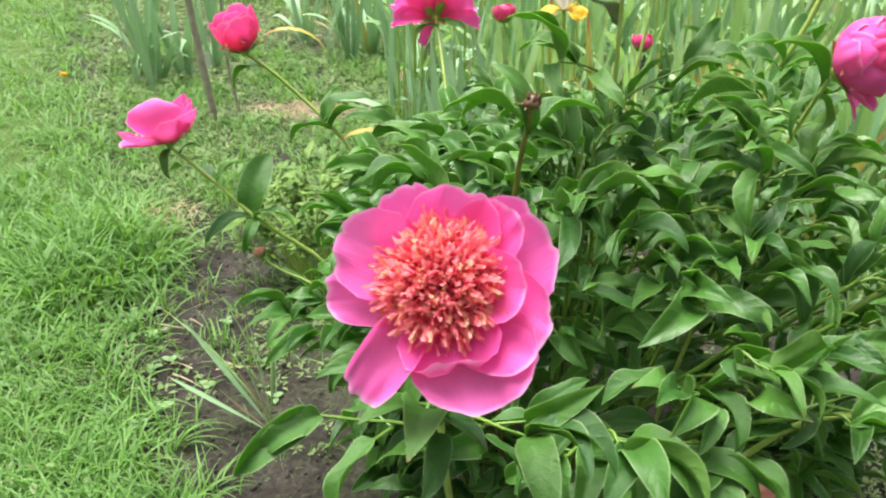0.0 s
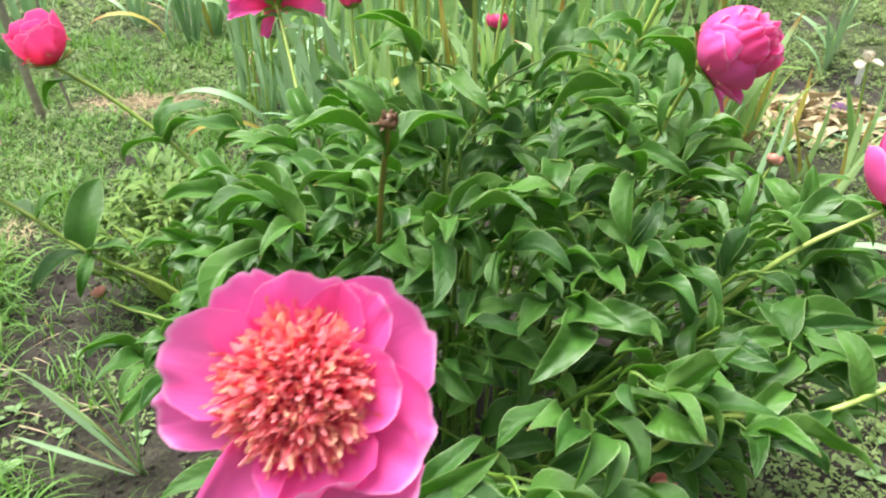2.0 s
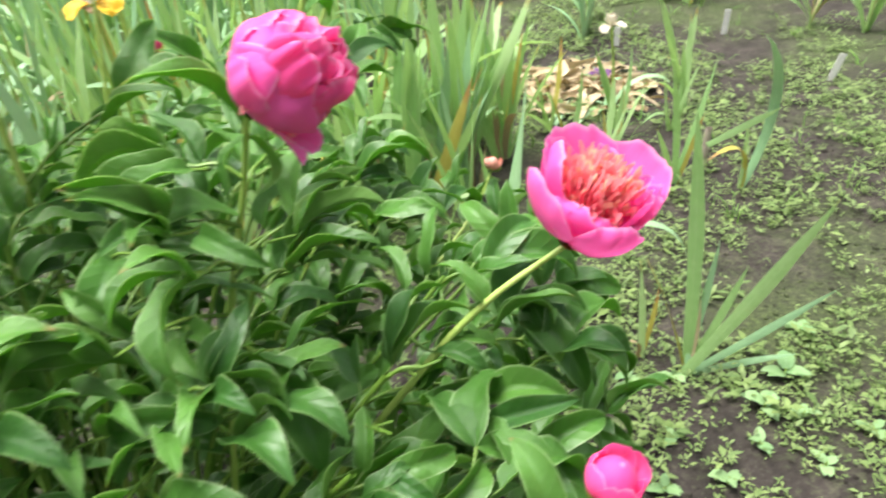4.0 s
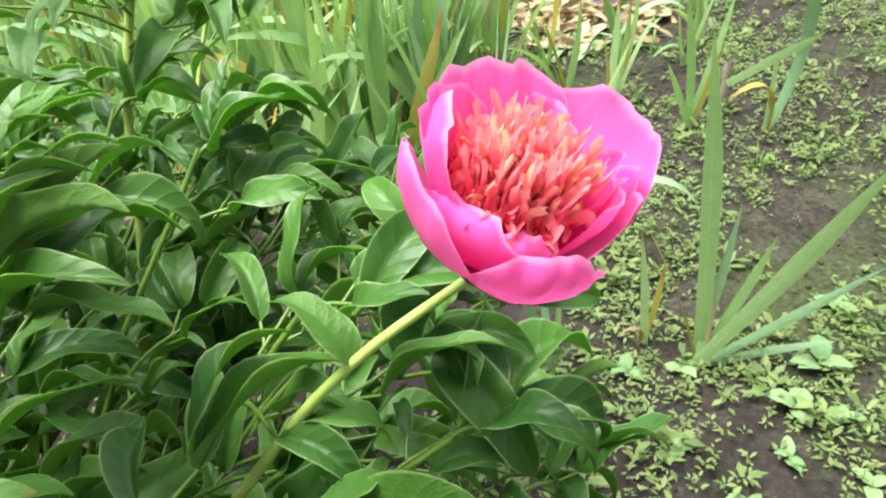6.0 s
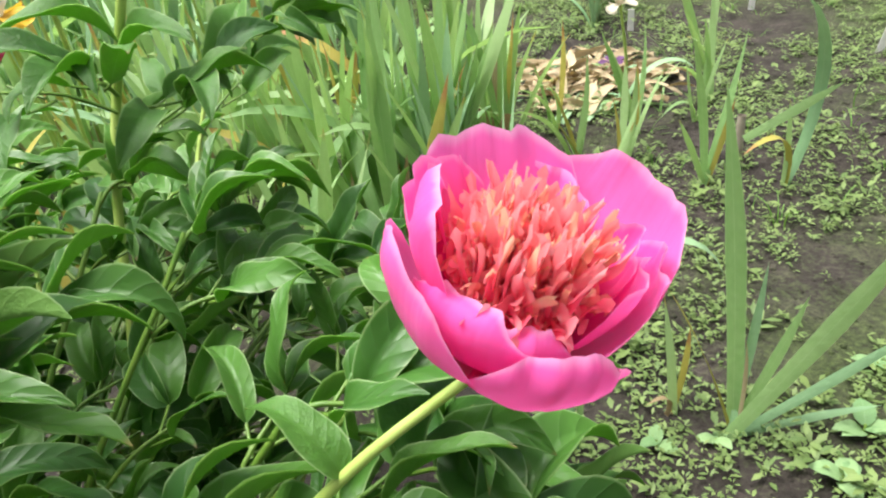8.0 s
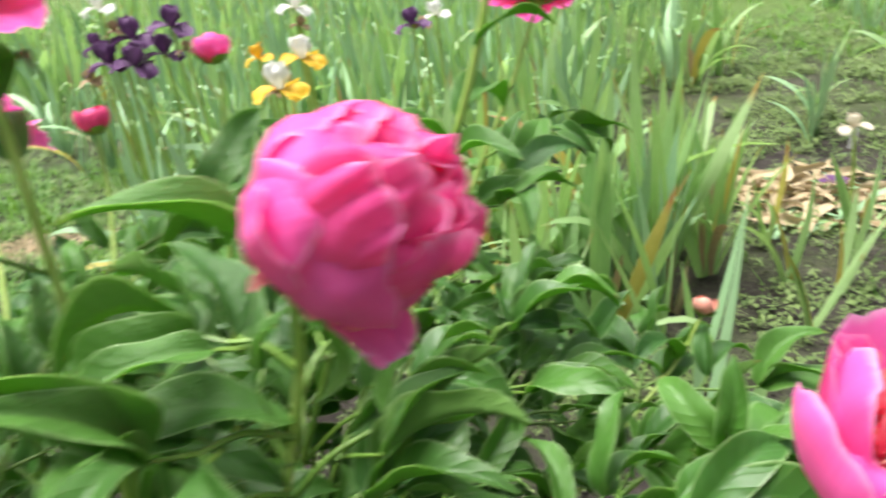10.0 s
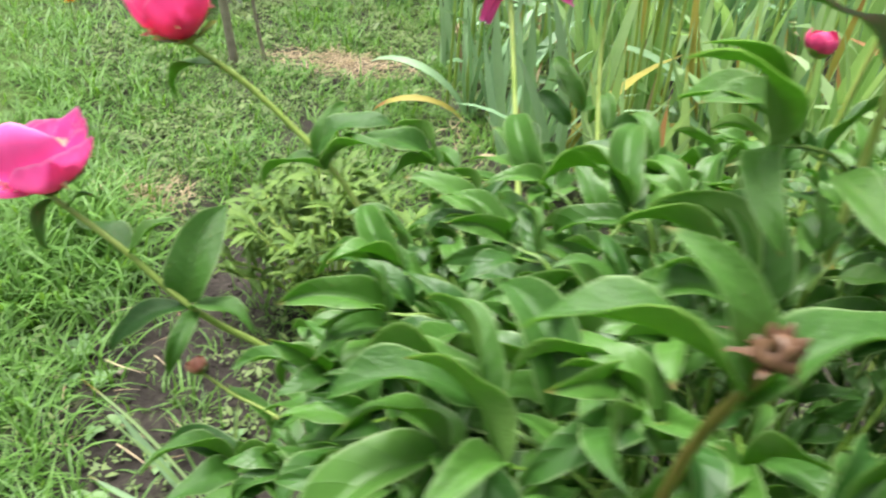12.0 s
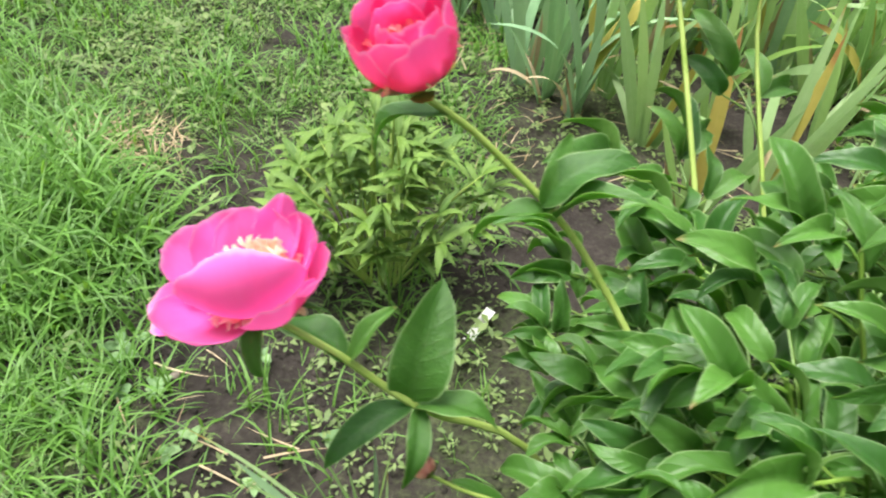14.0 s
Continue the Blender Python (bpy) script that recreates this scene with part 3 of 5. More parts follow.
def staminodes(count, radius, length, spread_deg, rng, slim=1.0):
    """A dome of narrow, curled and frilled inner petals round a hollow middle."""
    soup = Soup()
    forms = []
    for k in range(14):
        forms.append(blade(1.0, rng.uniform(0.09, 0.13), rise=0, droop=rng.uniform(-110, 110), fold=1.1, wave=1.5, twist=rng.uniform(-150, 150), nu=4, nv=12, kind="strap", rng=rng, side=rng.uniform(-75, 75)))
    for k in range(count):
        f = ((k + 0.5) / count) ** 0.5
        a = k * 2.39996
        tilt = radians(spread_deg * f ** 1.3 + rng.uniform(-8, 8))
        s = length * rng.uniform(0.82, 1.12) * (0.62 + 1.3 * f if f < 0.3 else 1.0)
        d = Vector((math.sin(tilt) * math.cos(a), math.sin(tilt) * math.sin(a), math.cos(tilt)))
        spin = rng.uniform(0, 6.28)
        soup.add(forms[k % 14], frame_from(d, (math.cos(spin), math.sin(spin), 0.1), (radius * f * math.cos(a), radius * f * math.sin(a), 0.002)) @ Matrix.Diagonal((s, s * slim, s * slim, 1)))
    return soup.mesh("stamen_tuft")


def flower(at, axis, petals, core=None, mat=PETAL, stamen_mat=STAMEN, sepals=4, seed=1, scale=1.0, parent=None):
    """at: the base of the flower. petals: azimuth, length, width, opened, curl, cup, ruffle, roll for each."""
    r = random.Random(seed)
    pose_m = facing(at, axis) @ Matrix.Diagonal((scale, scale, scale, 1))
    cup = ball(0.009, 0.014, 0.0, 12, 6)
    head = part("flower", mesh_of("flower", *cup), SEPAL, parent or bush, at=pose_m)
    for row in petals:
        az, length, width, opened, curl, hollow, ruffle, roll = row
        p = petal_piece(length, width, opened, curl, hollow, ruffle, roll, r, 18, 14)
        part("petal", piece_mesh("petal", p), mat, head, at=jitter(pose_m, az))
    for k in range(sepals):
        p = petal_piece(r.uniform(0.020, 0.030), 0.020, 75, -15, 0.7, 0.03, 0, r, 6, 6, notch=0.02)
        part("sepal", piece_mesh("sepal", p), SEPAL, head, "yellow-green sepal", at=jitter(pose_m, 40 + 360 / sepals * k + r.uniform(-20, 20)) @ Matrix.Translation((0, 0, -0.004)))
    if core:
        count, radius, length, fan, slim = (*core, 1.0)[:5]
        part("stamen_tuft", staminodes(count, radius, length, fan, r, slim), stamen_mat, head, "tuft of coral stamens", at=pose_m @ Matrix.Translation((0, 0, 0.004)))
    return head


def bud(at, axis, radius, mat, seed, sepal_mat=SEPAL, petals=6):
    r = random.Random(seed)
    pose_m = facing(at, axis)
    head = part("bud", mesh_of("bud", *ball(radius * 0.96, radius * 2.0, radius * 0.9, 14, 9, 0.12, 0.12)), mat, bush, at=pose_m)
    for k in range(petals):
        p = petal_piece(radius * r.uniform(2.1, 2.7), radius * 1.9, 82, -118, 0.95, 0.05, 0, r, 8, 8, base=0.002)
        part("petal", piece_mesh("petal", p), mat, head, at=jitter(pose_m, k * 360 / petals + r.uniform(-15, 15)) @ Matrix.Diagonal((1, 1, r.uniform(0.95, 1.08), 1)))
    for k in range(4):
        p = petal_piece(radius * r.uniform(1.0, 1.7), radius * 1.4, 88, -80, 0.9, 0.03, 0, r, 6, 6, base=0.002, notch=0.0)
        part("sepal", piece_mesh("sepal", p), sepal_mat, head, "green sepal", at=jitter(pose_m, 30 + k * 90 + r.uniform(-20, 20)) @ Matrix.Translation((0, 0, -0.0025)))
    return head


# -- flowers; azimuth 0 is the east side of a flower, 90 its upper or far side
flower(Vector((0.238, 0.466, 0.681)), (0.01, -0.88, 0.47), [
    (82, 0.058, 0.060, 70, 2, 0.5, 0.06, -10), (120, 0.060, 0.050, 80, 2, 0.5, 0.07, 0), (158, 0.066, 0.060, 72, 4, 0.6, 0.06, -10),
    (190, 0.067, 0.044, 80, 2, 0.4, 0.08, 0), (238, 0.080, 0.054, 70, 4, 1.6, 0.12, 20),
    (300, 0.077, 0.082, 70, 2, 0.5, 0.12, 0), (284, 0.062, 0.066, 58, 10, 0.5, 0.14, -175), (334, 0.070, 0.070, 68, 0, 0.5, 0.08, -20),
    (4, 0.054, 0.050, 60, -4, 0.7, 0.06, -20), (30, 0.068, 0.076, 80, -4, 0.5, 0.05, -10), (52, 0.060, 0.048, 72, 0, 0.6, 0.06, 0)],
    core=(820, 0.0125, 0.0385, 74, 0.50), seed=3, scale=0.92)
flower(Vector((-0.200, 0.994, 0.554)), (-0.16, -0.06, 0.98), [
    (96, 0.054, 0.056, 52, -24, 0.8, 0.12, 0), (62, 0.064, 0.040, 48, -20, 0.9, 0.14, 0), (128, 0.056, 0.056, 54, -24, 0.8, 0.12, 0), (162, 0.062, 0.058, 70, -30, 0.8, 0.08, -10),
    (200, 0.060, 0.052, 90, -20, 0.7, 0.06, 0), (236, 0.070, 0.062, 84, -56, 0.8, 0.06, -30), (284, 0.086, 0.082, 66, -112, 0.8, 0.04, -40),
    (316, 0.064, 0.060, 84, -80, 0.9, 0.06, -10), (350, 0.066, 0.062, 76, -60, 0.9, 0.06, 0), (24, 0.062, 0.058, 60, -44, 0.9, 0.08, 0)],
    core=(260, 0.0125, 0.029, 34), stamen_mat=STAMEN_PALE, seed=4)
flower(Vector((-0.121, 1.094, 0.655)), (-0.22, -0.14, 0.95), [
    (90, 0.074, 0.062, 58, -82, 1.0, 0.07, 0), (150, 0.072, 0.060, 66, -88, 1.0, 0.07, 0), (205, 0.068, 0.064, 70, -92, 1.0, 0.07, 20), (20, 0.074, 0.064, 62, -88, 1.0, 0.07, 0),
    (260, 0.066, 0.060, 68, -98, 1.0, 0.08, 0), (310, 0.070, 0.066, 68, -92, 1.0, 0.08, 10), (350, 0.064, 0.055, 52, -80, 1.0, 0.08, 0), (120, 0.060, 0.050, 40, -60, 1.0, 0.10, 0), (230, 0.058, 0.045, 36, -60, 1.0, 0.12, 0), (300, 0.056, 0.045, 30, -50, 1.0, 0.12, 0)],
    core=(90, 0.010, 0.036, 20), mat=INNER_PETAL, seed=6, scale=0.9)
flower(Vector((0.092, 1.462, 0.638)), (-0.05, 0.72, 0.62), [
    (270, 0.064, 0.062, 66, 10, 0.7, 0.14, 10), (236, 0.068, 0.060, 74, 14, 0.7, 0.16, 10), (304, 0.068, 0.062, 72, 12, 0.7, 0.16, 10), (206, 0.076, 0.060, 80, 24, 0.8, 0.16, 20), (334, 0.076, 0.060, 80, 24, 0.8, 0.16, 20),
    (180, 0.078, 0.052, 86, 36, 0.8, 0.16, 20), (2, 0.078, 0.052, 86, 36, 0.8, 0.16, 20), (120, 0.058, 0.026, 96, 50, 1.2, 0.20, 30), (150, 0.050, 0.040, 70, 10, 0.8, 0.16, 0), (40, 0.052, 0.044, 70, 10, 0.8, 0.16, 0), (90, 0.046, 0.044, 60, 0, 0.8, 0.14, 0), (285, 0.050, 0.044, 50, 0, 0.8, 0.16, 0)],
    core=(160, 0.014, 0.030, 55), seed=8)
ball_flower = flower(Vector((0.547, 0.803, 0.728)), (0.72, -0.40, 0.56), [
    (228, 0.078, 0.084, 86, -150, 1.0, 0.13, 0), (282, 0.060, 0.066, 84, -128, 1.0, 0.13, 0), (170, 0.080, 0.080, 86, -150, 1.0, 0.12, 0), (115, 0.078, 0.080, 86, -140, 1.0, 0.12, 0),
    (60, 0.074, 0.076, 84, -130, 1.0, 0.07, 10), (10, 0.066, 0.070, 82, -126, 1.0, 0.12, 0), (330, 0.058, 0.062, 82, -124, 1.0, 0.12, 0), (204, 0.058, 0.050, 94, -110, 1.0, 0.10, 30),
    (332, 0.046, 0.046, 96, 0, 0.7, 0.10, 10), (300, 0.046, 0.044, 86, -50, 0.9, 0.12, 50)],
    core=(220, 0.008, 0.034, 30), seed=9, scale=0.89)
for k in range(23):
    if k < 9:
        row = (0.074 + 0.004 * (k % 3), 0.046, 60, -96, 1.0, 0.15, -70 + 40 * (k % 2))
    elif k < 18:
        row = (0.076 + 0.003 * (k % 2), 0.046, 42, -84, 1.0, 0.18, -50 + 40 * (k % 2))
    else:
        row = (0.066, 0.040, 20, -40, 1.2, 0.20, -90)
    part("petal", piece_mesh("petal", petal_piece(*row, random.Random(900 + k), 14, 12)), INNER_PETAL, ball_flower, at=jitter(WORLD[ball_flower], k * 40 + (20 if k < 9 else 0) if k < 18 else k * 72))
flower(Vector((0.758, 0.804, 0.5905)), (0.21, -0.28, 0.935), [
    (86, 0.080, 0.072, 36, -2, 0.5, 0.09, 10), (54, 0.068, 0.046, 46, -18, 0.7, 0.10, 0), (134, 0.076, 0.058, 46, -28, 0.8, 0.08, 0), (116, 0.072, 0.032, 38, -10, 0.9, 0.12, 0),
    (156, 0.088, 0.056, 52, -54, 0.9, 0.05, -50), (180, 0.078, 0.078, 81, -92, 0.7, 0.04, -10), (212, 0.070, 0.062, 72, -86, 0.8, 0.06, -90),
    (246, 0.060, 0.044, 74, -90, 0.8, 0.08, -60), (262, 0.078, 0.062, 86, -94, 0.8, 0.09, -40), (332, 0.078, 0.058, 70, -74, 0.8, 0.08, -10),
    (318, 0.074, 0.036, 60, -66, 0.9, 0.08, -10), (350, 0.070, 0.036, 56, -60, 0.9, 0.08, 0), (18, 0.086, 0.080, 62, -52, 0.6, 0.06, 0)],
    core=(760, 0.0165, 0.060, 5, 0.36), seed=12, scale=0.97)
flower(Vector((0.757, 1.5, 0.728)), (0.05, 0.40, 0.9), [
    (k * 40 + 5, 0.062 - 0.008 * (k % 2), 0.054, 74 + 6 * (k % 3), 10, 0.5, 0.14, 10) for k in range(9)],
    core=(120, 0.016, 0.034, 60), seed=14)
flower(Vector((0.366, 1.000, 0.808)), (-0.30, 0.30, 0.9), [
    (k * 40 + 15, 0.066, 0.058, 70 + 6 * (k % 3), 10, 0.6, 0.12, 10) for k in range(9)], core=(120, 0.016, 0.034, 60), seed=15)
bud((0.460, 1.480, 0.588), (0.10, 0.0, 1), 0.015, BUD_PETAL, 21)
bud((0.214, 1.490, 0.628), (-0.1, 0.0, 1), 0.016, BUD_PETAL, 22)
bud((0.432, 1.22, 0.735), (0.1, 0.0, 1), 0.0125, PETAL, 28)
bud((0.695, 0.640, 0.512), (0.25, -0.20, 0.95), 0.0155, INNER_PETAL, 23)
bud((0.677, 1.20, 0.828), (0.1, 0.0, 1), 0.016, BUD_PETAL, 27)
bud((0.855, 1.206, 0.450), (0.2, 0.0, 1), 0.009, PALE_BUD, 24, petals=4)
bud((-0.087, 0.984, 0.394), (-0.4, 0.0, 0.9), 0.007, PALE_BUD, 25, petals=4)
bud((0.532, 0.686, 0.336), (0.0, -0.3, 0.9), 0.011, PALE_BUD, 26, petals=4)

# -- the withered flower head
dead_m = facing((0.279, 0.745, 0.702), (0.1, -0.1, 1)) @ Matrix.Diagonal((0.62, 0.62, 0.62, 1))
dead = part("seed_head", mesh_of("seed_head", *ball(0.0125, 0.020, 0.006, 12, 8, 0.15, 0.6)), BROWN, bush, "dried brown flower head", at=dead_m)
for k in range(5):
    part("carpel", mesh_of("carpel", *ball(0.004, 0.015, 0.006, 8, 6, 0.6)), BROWN, dead, at=dead_m @ Matrix.Rotation(k * 1.256, 4, "Z") @ Matrix.Translation((0.006, 0, 0.007)) @ Matrix.Rotation(0.25, 4, "Y"))
for k, az in enumerate((150, 185, 20, 300, 240)):
    p = blade((0.034, 0.028, 0.016, 0.018, 0.02)[k], 0.007, rise=25, droop=50, fold=0.6, wave=0.3, nu=2, nv=5, kind="oval", rng=rng)
    part("dried_sepal", piece_mesh("dried_sepal", p), BROWN, dead, at=dead_m @ Matrix.Rotation(radians(az), 4, "Z"))

# -- leaves
LEAVES = []
for k in range(22):
    rr = random.Random(100 + k)
    LEAVES.append(two_sided(blade(1.0, rr.uniform(0.34, 0.49), rise=rr.uniform(20, 58), droop=rr.uniform(60, 118), fold=rr.uniform(0.2, 1.1), wave=rr.uniform(0.08, 0.20), twist=rr.uniform(-55, 55), nu=8, nv=14, rng=rr, side=rr.uniform(-30, 30), gull=0.2)))
LEAVES.append(two_sided(blade(1.0, 0.62, rise=30, droop=75, fold=0.5, wave=0.10, twist=25, nu=6, nv=11, rng=random.Random(140), gull=0.2)))
LEAF_MESH = [piece_mesh("leaf", p) for p in LEAVES]
for me in LEAF_MESH:
    me.materials.append(PEONY_LEAF)
    me.materials.append(PEONY_UNDER)
foliage = Soup()
stalk_soup = Soup()
leaf_count = [0]


def leaf(parent, at, toward, size, up=(0, 0, 1), form=None, roll=0.0, whole=True):
    """One leaflet: an object of its own, or, deep in the bush, a piece of the joined foliage."""
    k = rng.randrange(22) if form is None else form
    m = frame_from(toward, up, at) @ Matrix.Rotation(radians(roll), 4, "X") @ Matrix.Diagonal((size, size, size, 1))
    if whole and leaf_count[0] < 330:
        leaf_count[0] += 1
        part("leaf", LEAF_MESH[k], None, parent, at=m)
    else:
        foliage.add(LEAVES[k], m)


def clear_of_walk(p):
    """Keeps the air open in which the camera passes."""
    for a in ((0.28, 0.10, 0.89), (0.39, 0.28, 0.89), (0.53, 0.39, 0.86), (0.68, 0.57, 0.77), (0.66, 0.615, 0.777), (0.62, 0.60, 0.81), (0.56, 0.59, 0.82), (0.41, 0.54, 0.84), (0.20, 0.54, 0.85), (0.0, 0.56, 0.88), (-0.09, 0.69, 0.89)):
        if (Vector(a) - p).length < 0.235:
            return False
    return True


def compound(parent, at, az, elev, reach, size, whole=True, hang=0.0):
    """A divided leaf: a stalk with three arms, each with one to three leaflets."""
    d = Vector((math.cos(az) * math.cos(elev), math.sin(az) * math.cos(elev), math.sin(elev)))
    end = at + d * reach
    if not clear_of_walk(end + d * size * 0.5):
        return
    if end.z < 0.45 and end.y < 0.77 and end.x > 0.15 and rng.random() < (0.96 if 0.34 < end.x < 0.64 else 0.84):
        return
    stalk_soup.add(tube([at, at + d * reach * 0.5 + Vector((0, 0, 0.006)), end], 0.0018, 0.0013, 6, 3), Matrix.Translation(at))
    arms = ((0.0, 1.0, 3), (rng.uniform(0.7, 1.0), 0.86, rng.randint(1, 2)), (-rng.uniform(0.7, 1.0), 0.86, rng.randint(1, 2)))
    for turn, grow, n in arms:
        a = az + turn
        dd = Vector((math.cos(a), math.sin(a), rng.uniform(0.05, 0.5))).normalized()
        root = end if turn == 0 else at + d * reach * rng.uniform(0.55, 0.8)
        tip = root + dd * reach * rng.uniform(0.25, 0.5)
        stalk_soup.add(tube([root, (root + tip) / 2, tip], 0.0013, 0.0010, 5, 2), Matrix.Translation(root))
        for q in range(n):
            t2 = (0.0, 0.62, -0.62)[q] + rng.uniform(-0.15, 0.15)
            a2 = a + t2
            s = size * grow * rng.uniform(0.8, 1.12) * (1.0 if q == 0 else 0.86)
            el = rng.uniform(-0.25, 1.0) - hang
            toward = Vector((math.cos(a2), math.sin(a2), el))
            up = Vector((rng.uniform(-0.35, 0.35), rng.uniform(-0.35, 0.35), 1))
            if clear_of_walk(tip + toward * s * 0.7) and not near_bloom(tip + toward * s * 0.7):
                leaf(parent, tip, toward, s, up, whole=whole, roll=rng.uniform(-45, 45))


def stem(points, r0=0.0035, r1=0.0022, mat=STEM, label=""):
    base = Vector(points[0])
    return part("stem", mesh_of("stem", *tube(points, r0, r1)), mat, bush, label, at=Matrix.Translation(base))


def dome_top(az, f):
    """A point on the bush's rounded outline: f is 0 at the top and 1 at the skirt."""
    e = radians(86 * f)
    r = 0.43 * math.sin(e) ** 0.9
    c, s = math.cos(az), math.sin(az)
    if c < 0:
        r *= 0.58 if s < 0 else 0.72
    if s < 0:
        r *= 1 + 0.65 * s * max(0.0, f - 0.55) / 0.45
    return Vector((0.34 + r * c * (1.14 if c > 0 else 1.0), 0.90 + r * s * (1.3 if s > 0 else 1.0), 0.635 * max(0.04, math.cos(e)) ** (0.40 if s < 0 else 0.34)))


BLOOMS = [Vector(q) for q in ((0.236, 0.43, 0.69), (-0.21, 1.0, 0.58), (-0.13, 1.09, 0.68), (0.575, 0.79, 0.745), (0.78, 0.79, 0.62), (0.695, 0.64, 0.53), (0.279, 0.745, 0.71), (0.69, 0.745, 0.60), (0.64, 0.75, 0.57))]


def near_bloom(p):
    return any((q - p).length < 0.075 for q in BLOOMS)


# flower stems, each with a few leaves
def flower_stem(points, leaves, r0=0.0036, r1=0.0024, size=0.098, mat=STEM, label=""):
    s = stem(points, r0, r1, mat, label)
    for t, az, elev, reach, n in leaves:
        p, d = along(points, t)
        if n in (1, -1):
            if not clear_of_walk(p + Vector((math.cos(radians(az)), math.sin(radians(az)), math.tan(radians(elev)))).normalized() * reach * 0.6):
                continue
            leaf(s, p, Vector((math.cos(radians(az)), math.sin(radians(az)), math.tan(radians(elev)))), reach, (0, -0.6, 0.8) if n < 0 else (0, 0, 1), 22 if n < 0 else None)
        else:
            compound(s, p, radians(az), radians(elev), reach, size, hang=0.8 if p.y < 0.7 and p.z < 0.5 else 0.0)
    return s


flower_stem([(0.30, 0.84, 0.0), (0.24, 0.66, 0.25), (0.226, 0.56, 0.48), (0.238, 0.50, 0.642), (0.241, 0.472, 0.685)], [(0.50, 200, 25, 0.07, 3), (0.55, 320, 25, 0.07, 3), (0.62, 260, 10, 0.05, 3), (0.72, 230, -40, 0.070, 1), (0.74, 300, -40, 0.07, 1)], size=0.084)
flower_stem([(0.22, 0.90, 0.0), (0.028, 1.044, 0.3), (-0.098, 1.008, 0.44), (-0.154, 1.001, 0.5), (-0.205, 0.990, 0.552)], [(0.72, 150, 10, 0.085, 1), (0.52, 215, -10, 0.085, 1), (0.53, 75, 55, 0.100, -1), (0.50, 280, -35, 0.070, 1), (0.51, 350, 10, 0.075, 1), (0.72, 40, 20, 0.055, 1), (0.92, 20, 20, 0.04, 1), (0.97, 250, -40, 0.05, 1)])
flower_stem([(0.26, 0.94, 0.0), (0.12, 1.03, 0.36), (0.022, 1.115, 0.5), (-0.068, 1.121, 0.595), (-0.121, 1.092, 0.652)], [(0.62, 70, 50, 0.07, 1), (0.63, 20, 30, 0.09, 1), (0.60, 200, 10, 0.075, 1), (0.60, 330, 30, 0.08, 1), (0.90, 190, -10, 0.07, 1)])
flower_stem([(0.28, 0.98, 0.0), (0.18, 1.18, 0.32), (0.148, 1.287, 0.45), (0.106, 1.42, 0.60), (0.092, 1.457, 0.640)], [(0.4, 100, 30, 0.08, 3), (0.5, 200, 20, 0.07, 3), (0.93, 330, 0, 0.06, 1), (0.9, 200, 0, 0.05, 1)])
flower_stem([(0.42, 0.86, 0.0), (0.47, 0.85, 0.36), (0.505, 0.845, 0.56), (0.532, 0.830, 0.665), (0.541, 0.803, 0.722)], [(0.44, 255, 25, 0.08, 3), (0.50, 225, 25, 0.08, 3), (0.52, 290, 25, 0.08, 3), (0.60, 250, 30, 0.06, 3), (0.58, 20, 30, 0.05, 3), (0.64, 130, 30, 0.05, 3), (0.68, 320, 20, 0.04, 3), (0.68, 215, 20, 0.04, 3), (0.72, 60, 20, 0.04, 3), (0.74, 275, 15, 0.03, 3), (0.78, 160, 20, 0.03, 3), (0.70, 190, 15, 0.095, 1), (0.95, 185, 35, 0.085, 1), (0.93, 20, -60, 0.045, 1), (0.94, 170, -60, 0.055, 1)], 0.0030, 0.0020, 0.08)
flower_stem([(0.42, 0.90, 0.0), (0.54, 0.85, 0.33), (0.635, 0.824, 0.478), (0.690, 0.815, 0.538), (0.7535, 0.805, 0.581)], [(0.45, 300, 20, 0.07, 3), (0.5, 20, 10, 0.07, 3), (0.62, 340, -10, 0.055, 1), (0.75, 120, 20, 0.06, 1)], size=0.085)
flower_stem([(0.40, 1.00, 0.0), (0.54, 1.12, 0.35), (0.585, 1.20, 0.542), (0.642, 1.20, 0.70), (0.675, 1.20, 0.83)], [(0.5, 30, 25, 0.08, 3), (0.58, 200, 30, 0.07, 3), (0.62, 330, 20, 0.10, 1), (0.66, 190, 25, 0.10, 1), (0.7, 60, 10, 0.10, 1), (0.80, 350, 30, 0.08, 1), (0.60, 260, 25, 0.05, 3), (0.56, 330, 20, 0.05, 3)], 0.0048, 0.0034, size=0.09)
flower_stem([(0.34, 0.95, 0.0), (0.37, 0.98, 0.40), (0.372, 0.985, 0.60), (0.37, 0.99, 0.74), (0.366, 0.998, 0.806)], [(0.55, 20, 30, 0.08, 3), (0.6, 220, 30, 0.07, 3), (0.86, 200, 35, 0.085, 1), (0.80, 330, 20, 0.08, 1), (0.72, 120, 20, 0.09, 1)])
flower_stem([(0.38, 1.00, 0.0), (0.40, 1.12, 0.36), (0.415, 1.20, 0.56), (0.437, 1.22, 0.726)], [(0.5, 60, 30, 0.07, 3), (0.6, 240, 30, 0.07, 3), (0.7, 10, 25, 0.08, 1)], 0.003, 0.0020)
flower_stem([(0.40, 1.02, 0.0), (0.45, 1.28, 0.34), (0.458, 1.44, 0.50), (0.460, 1.48, 0.588)], [(0.5, 60, 30, 0.07, 3)], 0.003, 0.0020)
flower_stem([(0.32, 1.02, 0.0), (0.25, 1.28, 0.36), (0.216, 1.46, 0.54), (0.214, 1.490, 0.628)], [(0.5, 110, 30, 0.07, 3)], 0.003, 0.0020)
